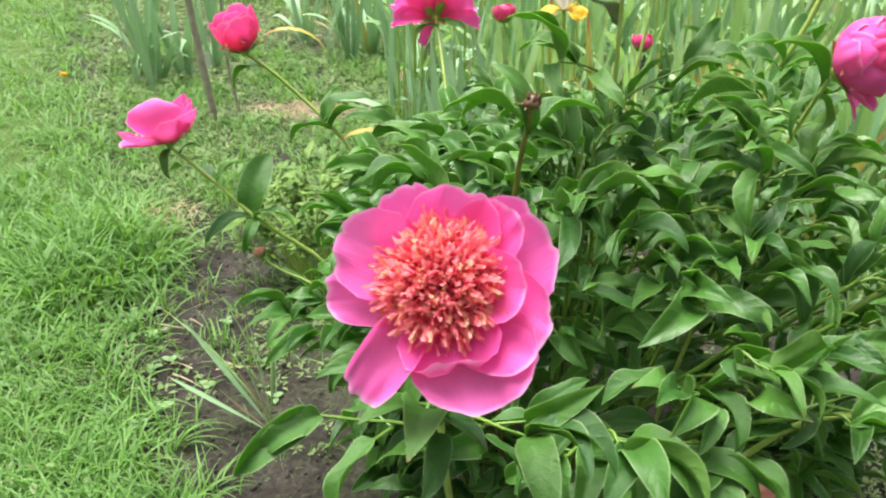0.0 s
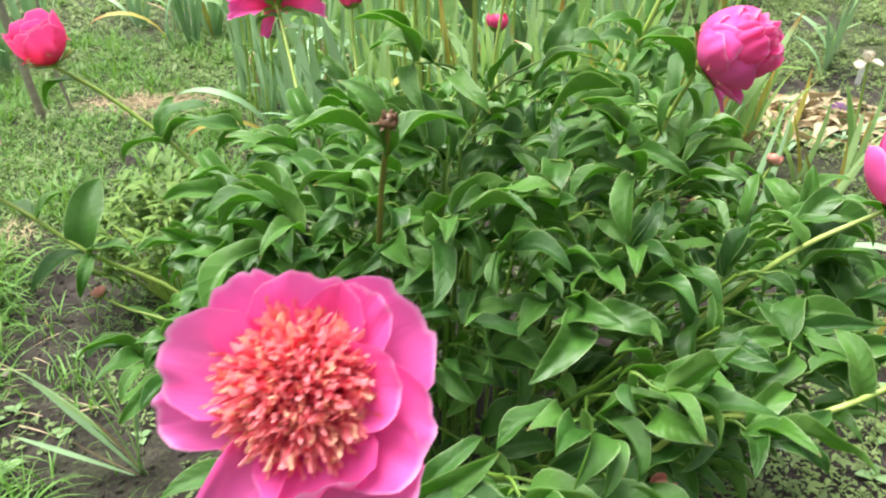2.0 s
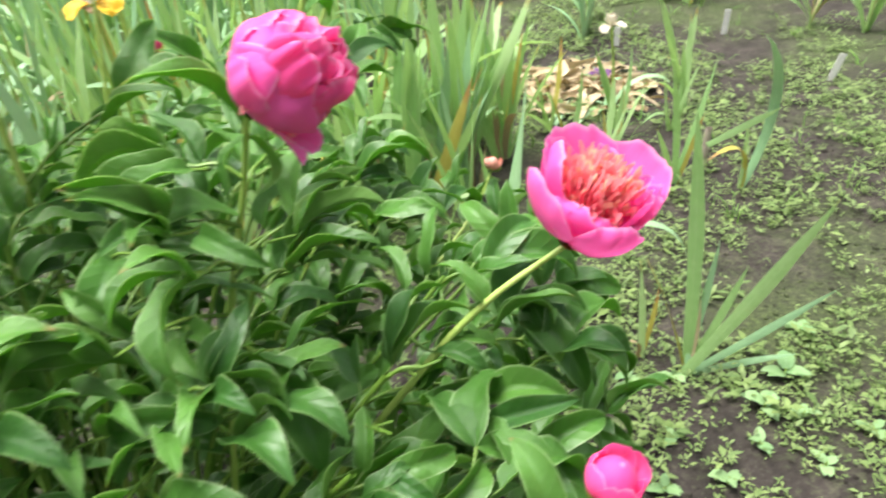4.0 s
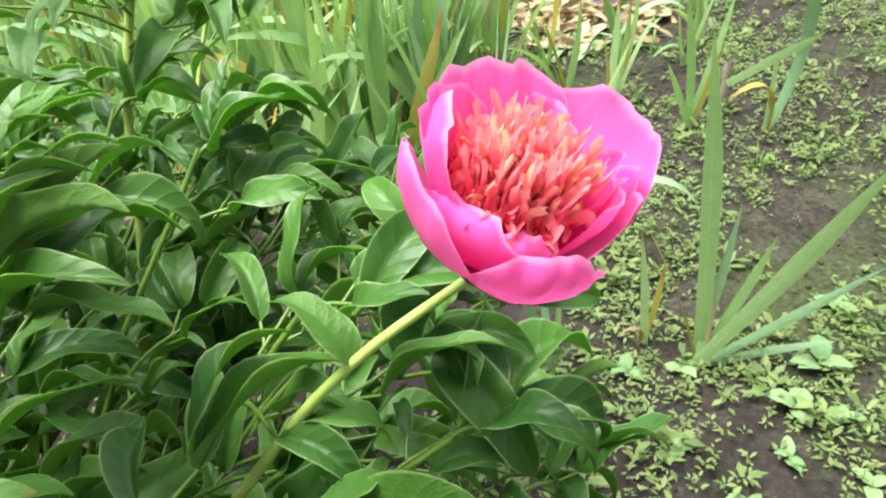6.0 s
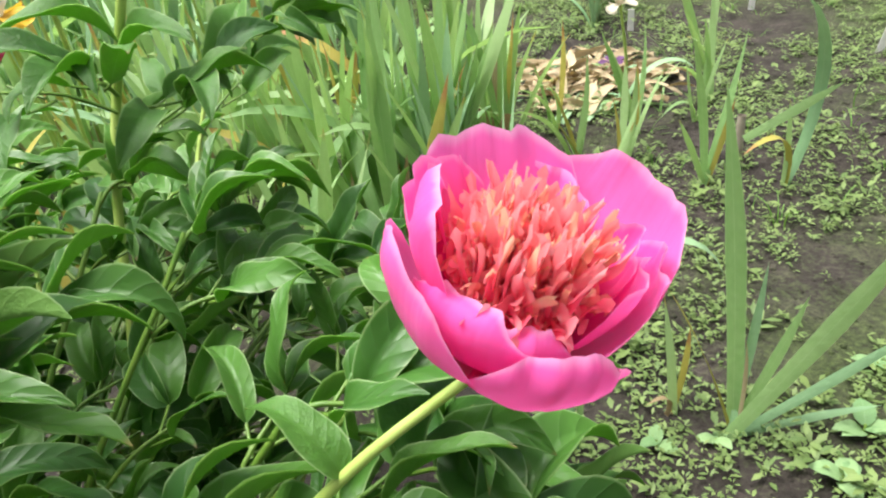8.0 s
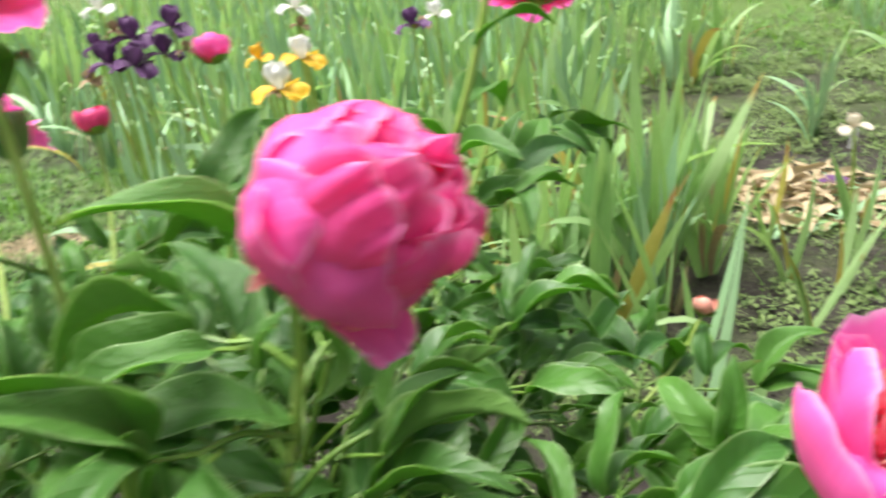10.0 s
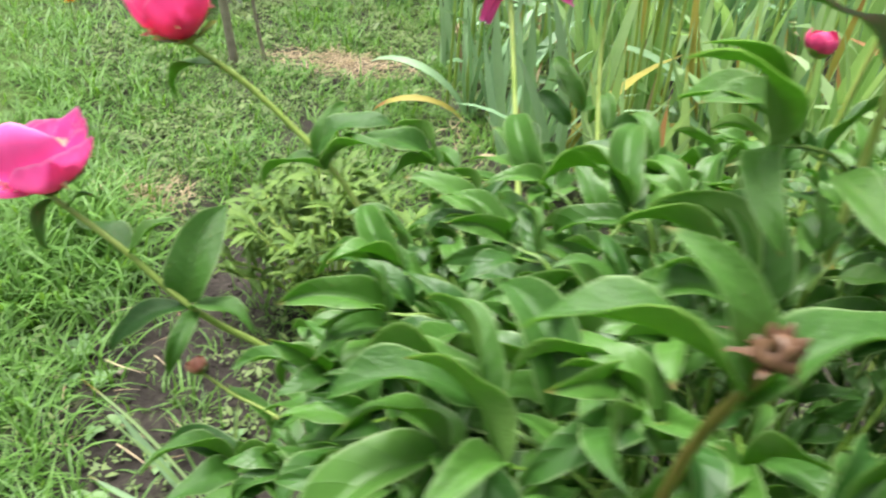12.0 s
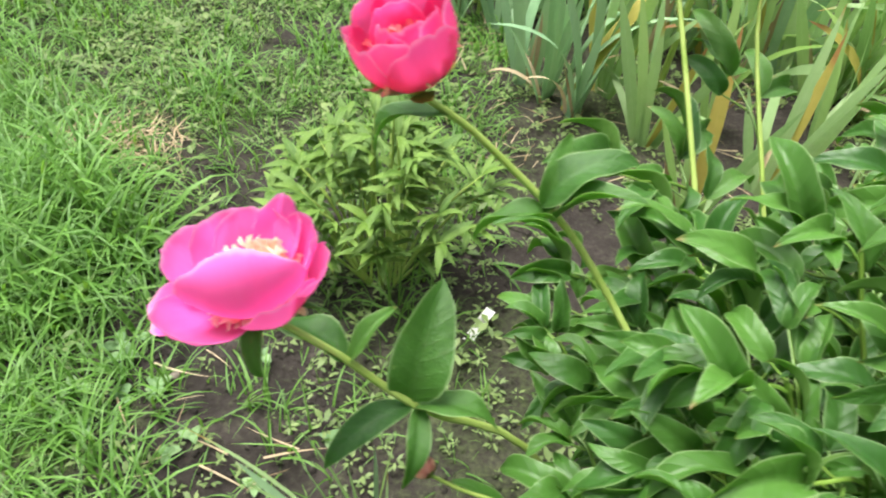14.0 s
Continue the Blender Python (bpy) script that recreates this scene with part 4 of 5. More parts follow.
flower_stem([(0.44, 1.02, 0.0), (0.58, 1.30, 0.32), (0.64, 1.47, 0.46), (0.725, 1.5, 0.64), (0.757, 1.5, 0.725)], [(0.5, 40, 30, 0.08, 3), (0.62, 330, 20, 0.08, 3)], 0.003, 0.0022)
flower_stem([(0.42, 0.84, 0.0), (0.54, 0.70, 0.40), (0.62, 0.64, 0.475), (0.695, 0.640, 0.510)], [(0.85, 100, 60, 0.07, 1), (0.6, 60, 20, 0.06, 3)])
flower_stem([(0.46, 0.96, 0.0), (0.68, 1.10, 0.30), (0.82, 1.19, 0.40), (0.855, 1.206, 0.448)], [(0.55, 60, 25, 0.07, 3), (0.6, 340, 15, 0.07, 3), (0.72, 230, 35, 0.10, 1)], 0.003, 0.0015)
flower_stem([(0.22, 0.90, 0.0), (0.10, 0.95, 0.26), (0.00, 0.98, 0.345), (-0.06, 0.985, 0.372), (-0.087, 0.984, 0.392)], [(0.4, 200, 10, 0.06, 3)], 0.0024, 0.0013)
flower_stem([(0.44, 0.84, 0.0), (0.50, 0.74, 0.22), (0.53, 0.69, 0.33)], [], 0.003, 0.0018)
flower_stem([(0.30, 0.84, 0.0), (0.26, 0.79, 0.36), (0.268, 0.775, 0.60), (0.279, 0.746, 0.700)], [(0.6, 160, 30, 0.07, 3), (0.64, 330, 30, 0.07, 3), (0.90, 140, 58, 0.085, 1), (0.93, 190, 10, 0.09, 1), (0.9, 20, 20, 0.095, 1)], mat=DEAD_STEM, label="brown-green stem of a withered flower")

# leafy shoots
shoot_rows = []
for ring, (f, n) in enumerate(((0.06, 5), (0.26, 10), (0.46, 14), (0.64, 17), (0.80, 18), (0.94, 16))):
    for k in range(n):
        shoot_rows.append((2 * math.pi * (k + 0.5 * (ring % 2)) / n + rng.uniform(-0.15, 0.15), f + rng.uniform(-0.06, 0.06)))
shoot_rows.sort(key=lambda q: math.sin(q[0]))


def leafy_shoot(az, f, top):
    """A stalk from the crown to top, with divided leaves up its length."""
    root = CROWN + Vector((0.09 * math.cos(az), 0.09 * math.sin(az), 0))
    middle = root.lerp(top, 0.5) + Vector((-0.03 * math.cos(az), -0.03 * math.sin(az), 0.05 + 0.05 * f))
    pts = [root, middle, top]
    s = stem(pts, 0.0032, 0.002, STALK)
    whole = math.sin(az) < 0.2 and f < 0.9
    for t, reach in ((0.98, 0.03), (0.86, 0.055), (0.64, 0.06), (0.54, 0.06), (0.42, 0.07), (0.28, 0.07)):
        p, d = along(pts, t)
        for side in (-0.9, 0.9) if 0.8 < t < 0.95 else (rng.uniform(-0.3, 0.3),):
            compound(s, p, az + side + rng.uniform(-0.5, 0.5), radians(rng.uniform(20, 55)) * (1.15 - f), reach * rng.uniform(0.8, 1.2), rng.uniform(0.064, 0.102), whole and t > 0.8, (1.1 if math.sin(az) < -0.1 else 0.4) * max(0.0, f - 0.42))


for az, f in shoot_rows:
    if (math.sin(az) < -0.2 and f > 0.74 or math.cos(az) < -0.2 and f > 0.6) and rng.random() < 0.6:
        continue
    leafy_shoot(az, f, dome_top(az, f) - Vector((0, 0, 0.035)))
# shoots that lean out over the bare soil on the west side
for x, y, z in ((0.03, 1.15, 0.35), (0.09, 1.10, 0.41), (0.06, 1.23, 0.37), (0.05, 1.03, 0.35), (0.13, 1.20, 0.43), (0.11, 1.00, 0.44)):
    leafy_shoot(math.atan2(y - CROWN.y, x - CROWN.x), 0.6, Vector((x, y, z)))

me = foliage.mesh("foliage")
me.materials.append(PEONY_LEAF)
me.materials.append(PEONY_UNDER)
tagged(part("foliage", me, None, bush, at=Matrix.Identity(4)), kind="stuff")
me = stalk_soup.mesh("stalk_tangle")
me.materials.append(STALK)
tagged(part("stalk_tangle", me, None, bush, at=Matrix.Identity(4)), kind="stuff")


# ---- irises ----
rng = random.Random(31)
SWORDS = []
for k in range(16):
    rr = random.Random(300 + k)
    bent = k % 4 == 3
    SWORDS.append(blade(1.0, rr.uniform(0.052, 0.086), rise=0, droop=rr.uniform(60, 130) if bent else rr.uniform(-8, 22), fold=0.25, twist=rr.uniform(-40, 40), nu=2, nv=9, kind="sword", rng=rr, side=rr.uniform(-12, 12)))


def coloured(mat):
    out = []
    for p in SWORDS:
        me = piece_mesh("leaf", p)
        me.materials.append(mat)
        out.append(me)
    return out


SWORD_GREEN, SWORD_BLUE, SWORD_DRY, SWORD_YELLOW = coloured(IRIS_LEAF), coloured(IRIS_BLUE), coloured(DRY_LEAF), coloured(YELLOW_LEAF)


def sword_pose(at, toward, size, spin):
    return frame_from(toward, (math.cos(spin), math.sin(spin), 0.02), at) @ Matrix.Diagonal((size, size, size, 1))


def fan(at, count, height, spread_deg, az=None):
    """The leaves of one iris: poses and forms, fanned out in one plane."""
    az = rng.uniform(0, math.pi) if az is None else az
    out = []
    for k in range(count):
        f = (k + 0.5) / count * 2 - 1
        a = radians(spread_deg * f + rng.uniform(-5, 5))
        out_of = radians(rng.uniform(-9, 9))
        toward = Vector((math.sin(a) * math.cos(az) - math.sin(out_of) * math.sin(az), math.sin(a) * math.sin(az) + math.sin(out_of) * math.cos(az), math.cos(a)))
        base = Vector(at) + Vector((0.02 * f * math.cos(az), 0.02 * f * math.sin(az), ground_height(at[0], at[1]) - 0.01))
        size = height * (1 - 0.35 * abs(f)) * rng.uniform(0.75, 1.1)
        spin = az + math.pi / 2 + rng.uniform(-0.5, 0.5) + (math.pi if f < 0 else 0)
        out.append((base, toward, size, spin, rng.randrange(16)))
    return out


def iris_plant(at, count=8, height=0.55, spread_deg=24, meshes=None, dry=0.12, label="clump of sword-shaped grey-green iris leaves", az=None):
    plant = thing("iris_plant", Matrix.Translation((*at, 0)), label, "iris", "irises in the bed")
    for base, toward, size, spin, form in fan((*at, 0), count, height, spread_deg, az):
        use = meshes or SWORD_GREEN
        q = rng.random()
        if q < dry:
            use, size = SWORD_DRY, size * 0.55
        elif q < dry * 1.3:
            use = SWORD_YELLOW
        part("leaf", use[form], None, plant, at=sword_pose(base, toward, size, spin))
    return plant


# the bed just behind the peony
for x, y, h, blue in ((-0.02, 2.46, 0.50, 1), (-0.12, 2.52, 0.46, 1), (0.10, 2.50, 0.52, 1), (0.06, 2.36, 0.42, 1), (0.22, 2.20, 0.48, 0), (0.34, 2.42, 0.54, 0), (0.46, 2.12, 0.50, 0), (0.58, 2.40, 0.55, 0),
                   (0.66, 2.05, 0.50, 0), (0.78, 2.30, 0.56, 0), (0.86, 2.02, 0.56, 0), (0.94, 1.90, 0.52, 0), (1.00, 2.14, 0.58, 0), (1.10, 2.02, 0.56, 0), (1.16, 2.26, 0.55, 0), (1.26, 2.12, 0.46, 0),
                   (0.30, 2.02, 0.42, 0), (0.52, 1.90, 0.42, 0), (0.76, 1.84, 0.46, 0), (0.20, 2.68, 0.55, 1), (0.50, 2.70, 0.56, 0), (0.80, 2.64, 0.58, 0), (1.08, 2.56, 0.56, 0), (1.34, 2.46, 0.48, 0),
                   (0.36, 1.80, 0.36, 0), (0.62, 1.74, 0.38, 0)):
    iris_plant((x, y), rng.randint(7, 10), h, rng.uniform(30, 44) if blue else rng.uniform(18, 30), SWORD_BLUE if blue else SWORD_GREEN, 0.12 if blue else 0.18)
for k in range(34):
    x, y = 0.05 + 1.25 * ((k * 0.618) % 1.0), 1.72 + 0.98 * ((k * 0.381 + 0.13) % 1.0)
    if y < 1.95 and (x < 0.2 or x > 1.0):
        y += 0.35
    iris_plant((x, y), rng.randint(6, 9), 0.42 + 0.07 * (y - 1.5) + rng.uniform(-0.05, 0.08), rng.uniform(16, 30), SWORD_BLUE if x < 0.2 or k % 4 == 0 else SWORD_GREEN, 0.2)
# the lone clumps beyond the lawn edge
for x, y, h in ((-1.34, 3.02, 0.48), (-1.44, 3.08, 0.5), (-0.70, 3.52, 0.52), (-0.62, 3.58, 0.5), (-0.18, 2.76, 0.5), (-0.08, 2.70, 0.48), (-0.27, 2.86, 0.52), (-1.38, 3.16, 0.52), (-1.30, 3.24, 0.50), (-1.50, 3.30, 0.55), (-1.22, 3.40, 0.50), (-1.62, 3.42, 0.5), (-0.75, 3.85, 0.55), (-0.55, 3.75, 0.55), (-0.95, 3.95, 0.5), (-0.40, 3.60, 0.5)):
    iris_plant((x, y), 8, h, 16, SWORD_BLUE, 0.12)
# clumps across the path
for x, y, h in ((2.62, 3.42, 0.48), (2.70, 3.34, 0.5), (2.18, 4.24, 0.55), (2.28, 4.32, 0.55), (2.14, 3.26, 0.42), (2.80, 3.50, 0.50), (2.95, 3.42, 0.48), (3.10, 3.30, 0.5), (2.70, 3.70, 0.5), (2.86, 2.75, 0.48), (3.02, 2.62, 0.48), (3.2, 2.5, 0.5), (1.97, 4.04, 0.52), (1.80, 4.10, 0.55), (2.06, 4.2, 0.5), (1.62, 3.9, 0.52)):
    iris_plant((x, y), 9, h, 20, None, 0.16)


def lone_leaf(plant, base, tip, meshes, form, width=1.0, spin=None):
    base, tip = Vector(base), Vector(tip)
    d = tip - base
    m = frame_from(d, (math.cos(spin or 0.3), math.sin(spin or 0.3), 0.02), base) @ Matrix.Diagonal((d.length, d.length * width, d.length, 1))
    part("leaf", meshes[form], None, plant, at=m)


def shoot(at, label, rows):
    plant = thing("iris_plant", Matrix.Translation((*at, 0)), label, "iris", "young irises on bare soil")
    for tip, meshes, form, width in rows:
        lone_leaf(plant, (at[0] + rng.uniform(-0.01, 0.01), at[1], -0.005), tip, meshes, form, width)
    return plant


young_iris = shoot((1.197, 1.185), "young iris with splayed bluish green leaves on soil", [((1.325, 1.04, 0.398), SWORD_GREEN, 1, 0.75), ((1.223, 1.243, 0.475), SWORD_GREEN, 2, 0.7), ((1.40, 1.09, 0.175), SWORD_BLUE, 5, 0.8), ((1.25, 1.20, 0.25), SWORD_BLUE, 4, 0.8), ((1.36, 1.12, 0.06), SWORD_BLUE, 6, 0.9), ((1.21, 1.17, 0.2), SWORD_DRY, 8, 0.6)])
lone_leaf(young_iris, (1.219, 1.238, 0.402), (1.305, 1.19, 0.462), SWORD_GREEN, 4, 1.7)
lone_leaf(young_iris, (1.20, 1.19, 0.0), (1.145, 1.22, 0.25), SWORD_YELLOW, 12, 0.5)
lone_leaf(young_iris, (1.20, 1.19, 0.0), (1.29, 1.16, 0.22), SWORD_GREEN, 1, 0.9)
iris_plant((2.05, 3.10), 12, 0.40, 26, SWORD_BLUE, 0.10)
iris_plant((1.99, 3.02), 9, 0.36, 26, SWORD_BLUE, 0.10)
shoot((1.150, 1.254), "small iris shoot with yellowing leaf tips", [((1.143, 1.25, 0.21), SWORD_GREEN, 0, 1.4), ((1.19, 1.25, 0.15), SWORD_YELLOW, 1, 1.0), ((1.16, 1.22, 0.12), SWORD_DRY, 7, 1.0)])
shoot((1.587, 1.796), "young iris with upright green leaves", [((1.689, 1.80, 0.315), SWORD_GREEN, 0, 1.0), ((1.587, 1.80, 0.318), SWORD_GREEN, 1, 1.1), ((1.532, 1.80, 0.175), SWORD_GREEN, 2, 1.2), ((1.63, 1.76, 0.2), SWORD_YELLOW, 4, 1.0)])
shoot((1.718, 1.712), "iris shoot with one tall drooping leaf", [((1.79, 1.72, 0.26), SWORD_YELLOW, 3, 1.3), ((1.95, 1.72, 0.42), SWORD_BLUE, 7, 0.7), ((1.73, 1.71, 0.20), SWORD_GREEN, 1, 0.9)])
shoot((1.059, 1.860), "iris with tall pale green leaves", [((0.984, 1.80, 0.410), SWORD_GREEN, 1, 1.1), ((1.08, 1.84, 0.3), SWORD_GREEN, 0, 1.0), ((1.02, 1.88, 0.36), SWORD_BLUE, 4, 1.0)])
shoot((1.080, 1.720), "iris shoot with slender grey-green leaves", [((1.165, 1.72, 0.385), SWORD_BLUE, 0, 1.0), ((1.05, 1.72, 0.26), SWORD_GREEN, 2, 1.0), ((1.20, 1.70, 0.30), SWORD_GREEN, 3, 0.9)])
shoot((1.000, 1.250), "small bluish iris shoot at the foot of the peony", [((1.011, 1.30, 0.22), SWORD_BLUE, 0, 1.5), ((0.97, 1.28, 0.2), SWORD_BLUE, 2, 1.4), ((1.03, 1.27, 0.14), SWORD_GREEN, 4, 1.3)])
shoot((0.97, 1.47), "iris with broad upright light green leaves beside the peony", [((0.87, 1.50, 0.52), SWORD_GREEN, 8, 1.0), ((1.06, 1.50, 0.467), SWORD_BLUE, 0, 1.0), ((1.09, 1.46, 0.18), SWORD_GREEN, 2, 1.7), ((0.98, 1.48, 0.24), SWORD_BLUE, 4, 1.5), ((0.92, 1.46, 0.26), SWORD_GREEN, 5, 1.3), ((1.02, 1.44, 0.12), SWORD_YELLOW, 7, 1.2)])
for x, y, turn, length in ((1.085, 1.47, -0.1, 0.44), (1.66, 2.25, 0.0, 0.36), (1.97, 2.52, 2.8, 0.34)):
    arch = blade(length, 0.018, rise=86, droop=165, fold=0.3, twist=30, nu=2, nv=14, kind="sword", rng=rng)
    lone = thing("iris_plant", Matrix.Translation((x, y, 0)), "pale iris leaf arching over the soil", "iris", "young irises on bare soil")
    part("leaf", piece_mesh("leaf", arch), IRIS_BLUE, lone, at=Matrix.Translation((x, y, -0.005)) @ Matrix.Rotation(turn, 4, "Z"))
for x, y in ((1.42, 2.06), (1.50, 1.98), (1.62, 2.12), (1.78, 2.10), (1.90, 2.22), (2.02, 2.40), (1.36, 1.84), (1.46, 2.26)):
    h = rng.uniform(0.20, 0.34)
    shoot((x, y), "young iris shoot with narrow green leaves", [((x + rng.uniform(-0.1, 0.1), y + rng.uniform(-0.05, 0.05), h * rng.uniform(0.7, 1.0)), SWORD_GREEN if rng.random() < 0.8 else SWORD_YELLOW, rng.randrange(16), 1.1) for _ in range(4)])
shoot((-0.135, 1.06), "slender iris shoot leaning over bare soil", [((-0.275, 1.08, 0.205), SWORD_BLUE, 0, 0.55), ((-0.245, 1.07, 0.235), SWORD_GREEN, 1, 0.5), ((-0.20, 1.09, 0.215), SWORD_GREEN, 2, 0.5), ((-0.155, 1.08, 0.225), SWORD_GREEN, 4, 0.8), ((-0.105, 1.08, 0.22), SWORD_GREEN, 5, 0.7), ((-0.31, 1.05, 0.11), SWORD_BLUE, 0, 0.5), ((-0.30, 1.14, 0.24), SWORD_GREEN, 8, 0.3), ((-0.14, 1.10, 0.25), SWORD_GREEN, 9, 0.35), ((-0.12, 1.12, 0.20), SWORD_BLUE, 12, 0.35), ((-0.17, 1.12, 0.26), SWORD_GREEN, 13, 0.3), ((-0.17, 1.04, 0.16), SWORD_DRY, 6, 0.4), ((-0.22, 1.02, 0.12), SWORD_DRY, 9, 0.4)])
shoot((1.045, 2.05), "iris with a broad fan of light green leaves", [((1.235, 2.05, 0.505), SWORD_GREEN, 0, 1.3), ((1.165, 2.04, 0.48), SWORD_GREEN, 2, 1.1), ((1.075, 2.05, 0.60), SWORD_GREEN, 4, 1.2), ((1.37, 2.05, 0.46), SWORD_GREEN, 5, 1.1), ((1.26, 2.08, 0.36), SWORD_GREEN, 6, 1.1), ((0.96, 2.06, 0.56), SWORD_GREEN, 8, 1.2), ((1.12, 2.0, 0.34), SWORD_YELLOW, 9, 0.9)])
shoot((0.90, 2.0), "iris with a broad fan of light green leaves", [((1.06, 1.98, 0.55), SWORD_GREEN, 1, 1.2), ((0.98, 2.0, 0.48), SWORD_GREEN, 4, 1.2), ((0.86, 2.0, 0.50), SWORD_GREEN, 6, 1.2), ((0.80, 2.0, 0.42), SWORD_BLUE, 0, 1.1), ((1.02, 1.96, 0.36), SWORD_GREEN, 10, 1.1)])

# the far beds
far_green, far_blue, far_dry = Soup(), Soup(), Soup()


def far_iris(x, y, h):
    for base, toward, size, spin, form in fan((x, y, 0), 8, h, 20):
        q = rng.random()
        s = far_dry if q < 0.10 else (far_blue if q < 0.5 else far_green)
        s.add(SWORDS[form], sword_pose(base, toward, size * (0.6 if q < 0.10 else 1), spin))


for _ in range(300):
    x, y = rng.uniform(-0.5, 1.75), rng.uniform(2.8, 5.6)
    if x < 0.2 - 0.25 * (y - 2.6) - 0.3 or x > 1.25 + 0.12 * (y - 2.8):
        continue
    far_iris(x, y, rng.uniform(0.46, 0.62))
for _ in range(620):
    x, y = rng.uniform(-4.5, 7.0), rng.uniform(3.9, 10.5)
    if abs((x - 2.55) - 0.42 * (y - 4.4)) < 0.42:
        continue
    if x < -1.2 and y < 4.4 + 0.2 * abs(x):
        continue
    far_iris(x, y, rng.uniform(0.45, 0.65))
for name, s, mat, label in (("far_iris_leaves", far_green, IRIS_LEAF, "dense beds of green iris leaves far off"), ("far_iris_leaves", far_blue, IRIS_BLUE, "dense beds of bluish iris leaves far off"), ("far_dry_leaves", far_dry, DRY_LEAF, "withered brown iris leaves in the far beds")):
    stuff(name, s, mat, label, "iris leaves")


# iris flowers
def iris_flower(at, stalk_base, upper, lower, label, size=1.0, seed=1):
    r = random.Random(seed)
    plant = thing("iris_flower", Matrix.Translation(stalk_base), label, "iris flower", "iris flowers")
    part("stalk", mesh_of("stalk", *tube([stalk_base, Vector(stalk_base).lerp(Vector(at), 0.5) + Vector((0.01, 0, 0)), at], 0.005, 0.0035)), STEM, plant)
    pose_m = facing(at, (r.uniform(-0.2, 0.2), r.uniform(-0.2, 0.1), 1)) @ Matrix.Diagonal((size, size, size, 1))
    head = part("bloom", mesh_of("bloom", *ball(0.007, 0.024, 0.0, 10, 6)), SEPAL, plant, at=pose_m)
    for k in range(3):
        p = petal_piece(0.060, 0.074, 40, -66, 1.1, 0.30, 0, r, 14, 10)
        part("standard", piece_mesh("standard", p), upper, head, at=jitter(pose_m, k * 120 + 20))
        p = petal_piece(0.058, 0.066, 78, 66, 0.6, 0.34, 0, r, 14, 10)
        part("fall", piece_mesh("fall", p), lower, head, at=jitter(pose_m, k * 120 + 80))


iris_flower((0.335, 2.16, 0.535), (0.34, 2.20, 0.0), IRIS_WHITE, IRIS_YELLOW, "white and yellow iris in bloom", 1.0, 41)
iris_flower((0.375, 2.28, 0.575), (0.36, 2.24, 0.0), IRIS_WHITE, IRIS_YELLOW, "white and yellow iris in bloom", 0.9, 42)
iris_flower((0.27, 2.34, 0.575), (0.30, 2.34, 0.0), IRIS_YELLOW, IRIS_YELLOW, "yellow iris flower fading", 0.6, 43)
for k, (x, y, z, s) in enumerate(((-0.085, 2.60, 0.620, 1.0), (-0.150, 2.58, 0.565, 1.05), (-0.075, 2.54, 0.560, 1.0), (-0.020, 2.62, 0.570, 0.95), (0.019, 2.60, 0.640, 0.95), (0.634, 2.60, 0.585, 0.8), (0.92, 3.1, 0.66, 0.9), (-0.20, 2.66, 0.60, 0.7))):
    iris_flower((x, y, z), (x, y + 0.02, 0.0), IRIS_PURPLE, IRIS_PURPLE, "dark purple bearded iris in bloom", s, 50 + k)
for k, (x, y, z, s) in enumerate(((0.337, 2.6, 0.655, 0.75), (-0.149, 2.6, 0.70, 0.75), (0.72, 3.0, 0.56, 0.8))):
    iris_flower((x, y, z), (x, y + 0.02, 0.0), IRIS_WHITE, IRIS_WHITE, "pale white iris in bloom", s, 70 + k)

for k, (x, y, z, s) in enumerate(((-0.20, 2.56, 0.53, 0.55), (-0.13, 2.62, 0.64, 0.5), (0.05, 2.58, 0.58, 0.45), (0.345, 2.60, 0.61, 0.45), (0.66, 2.62, 0.58, 0.4), (0.30, 2.30, 0.50, 0.4))):
    iris_flower((x, y, z), (x, y + 0.02, 0.0), IRIS_SPENT, IRIS_SPENT, "withered cream-brown iris bloom", s, 90 + k)
iris_flower((1.652, 2.25, 0.29), (1.665, 2.25, 0.0), IRIS_CREAM, IRIS_CREAM, "withered cream iris bloom hanging on a pale stem", 0.62, 97)

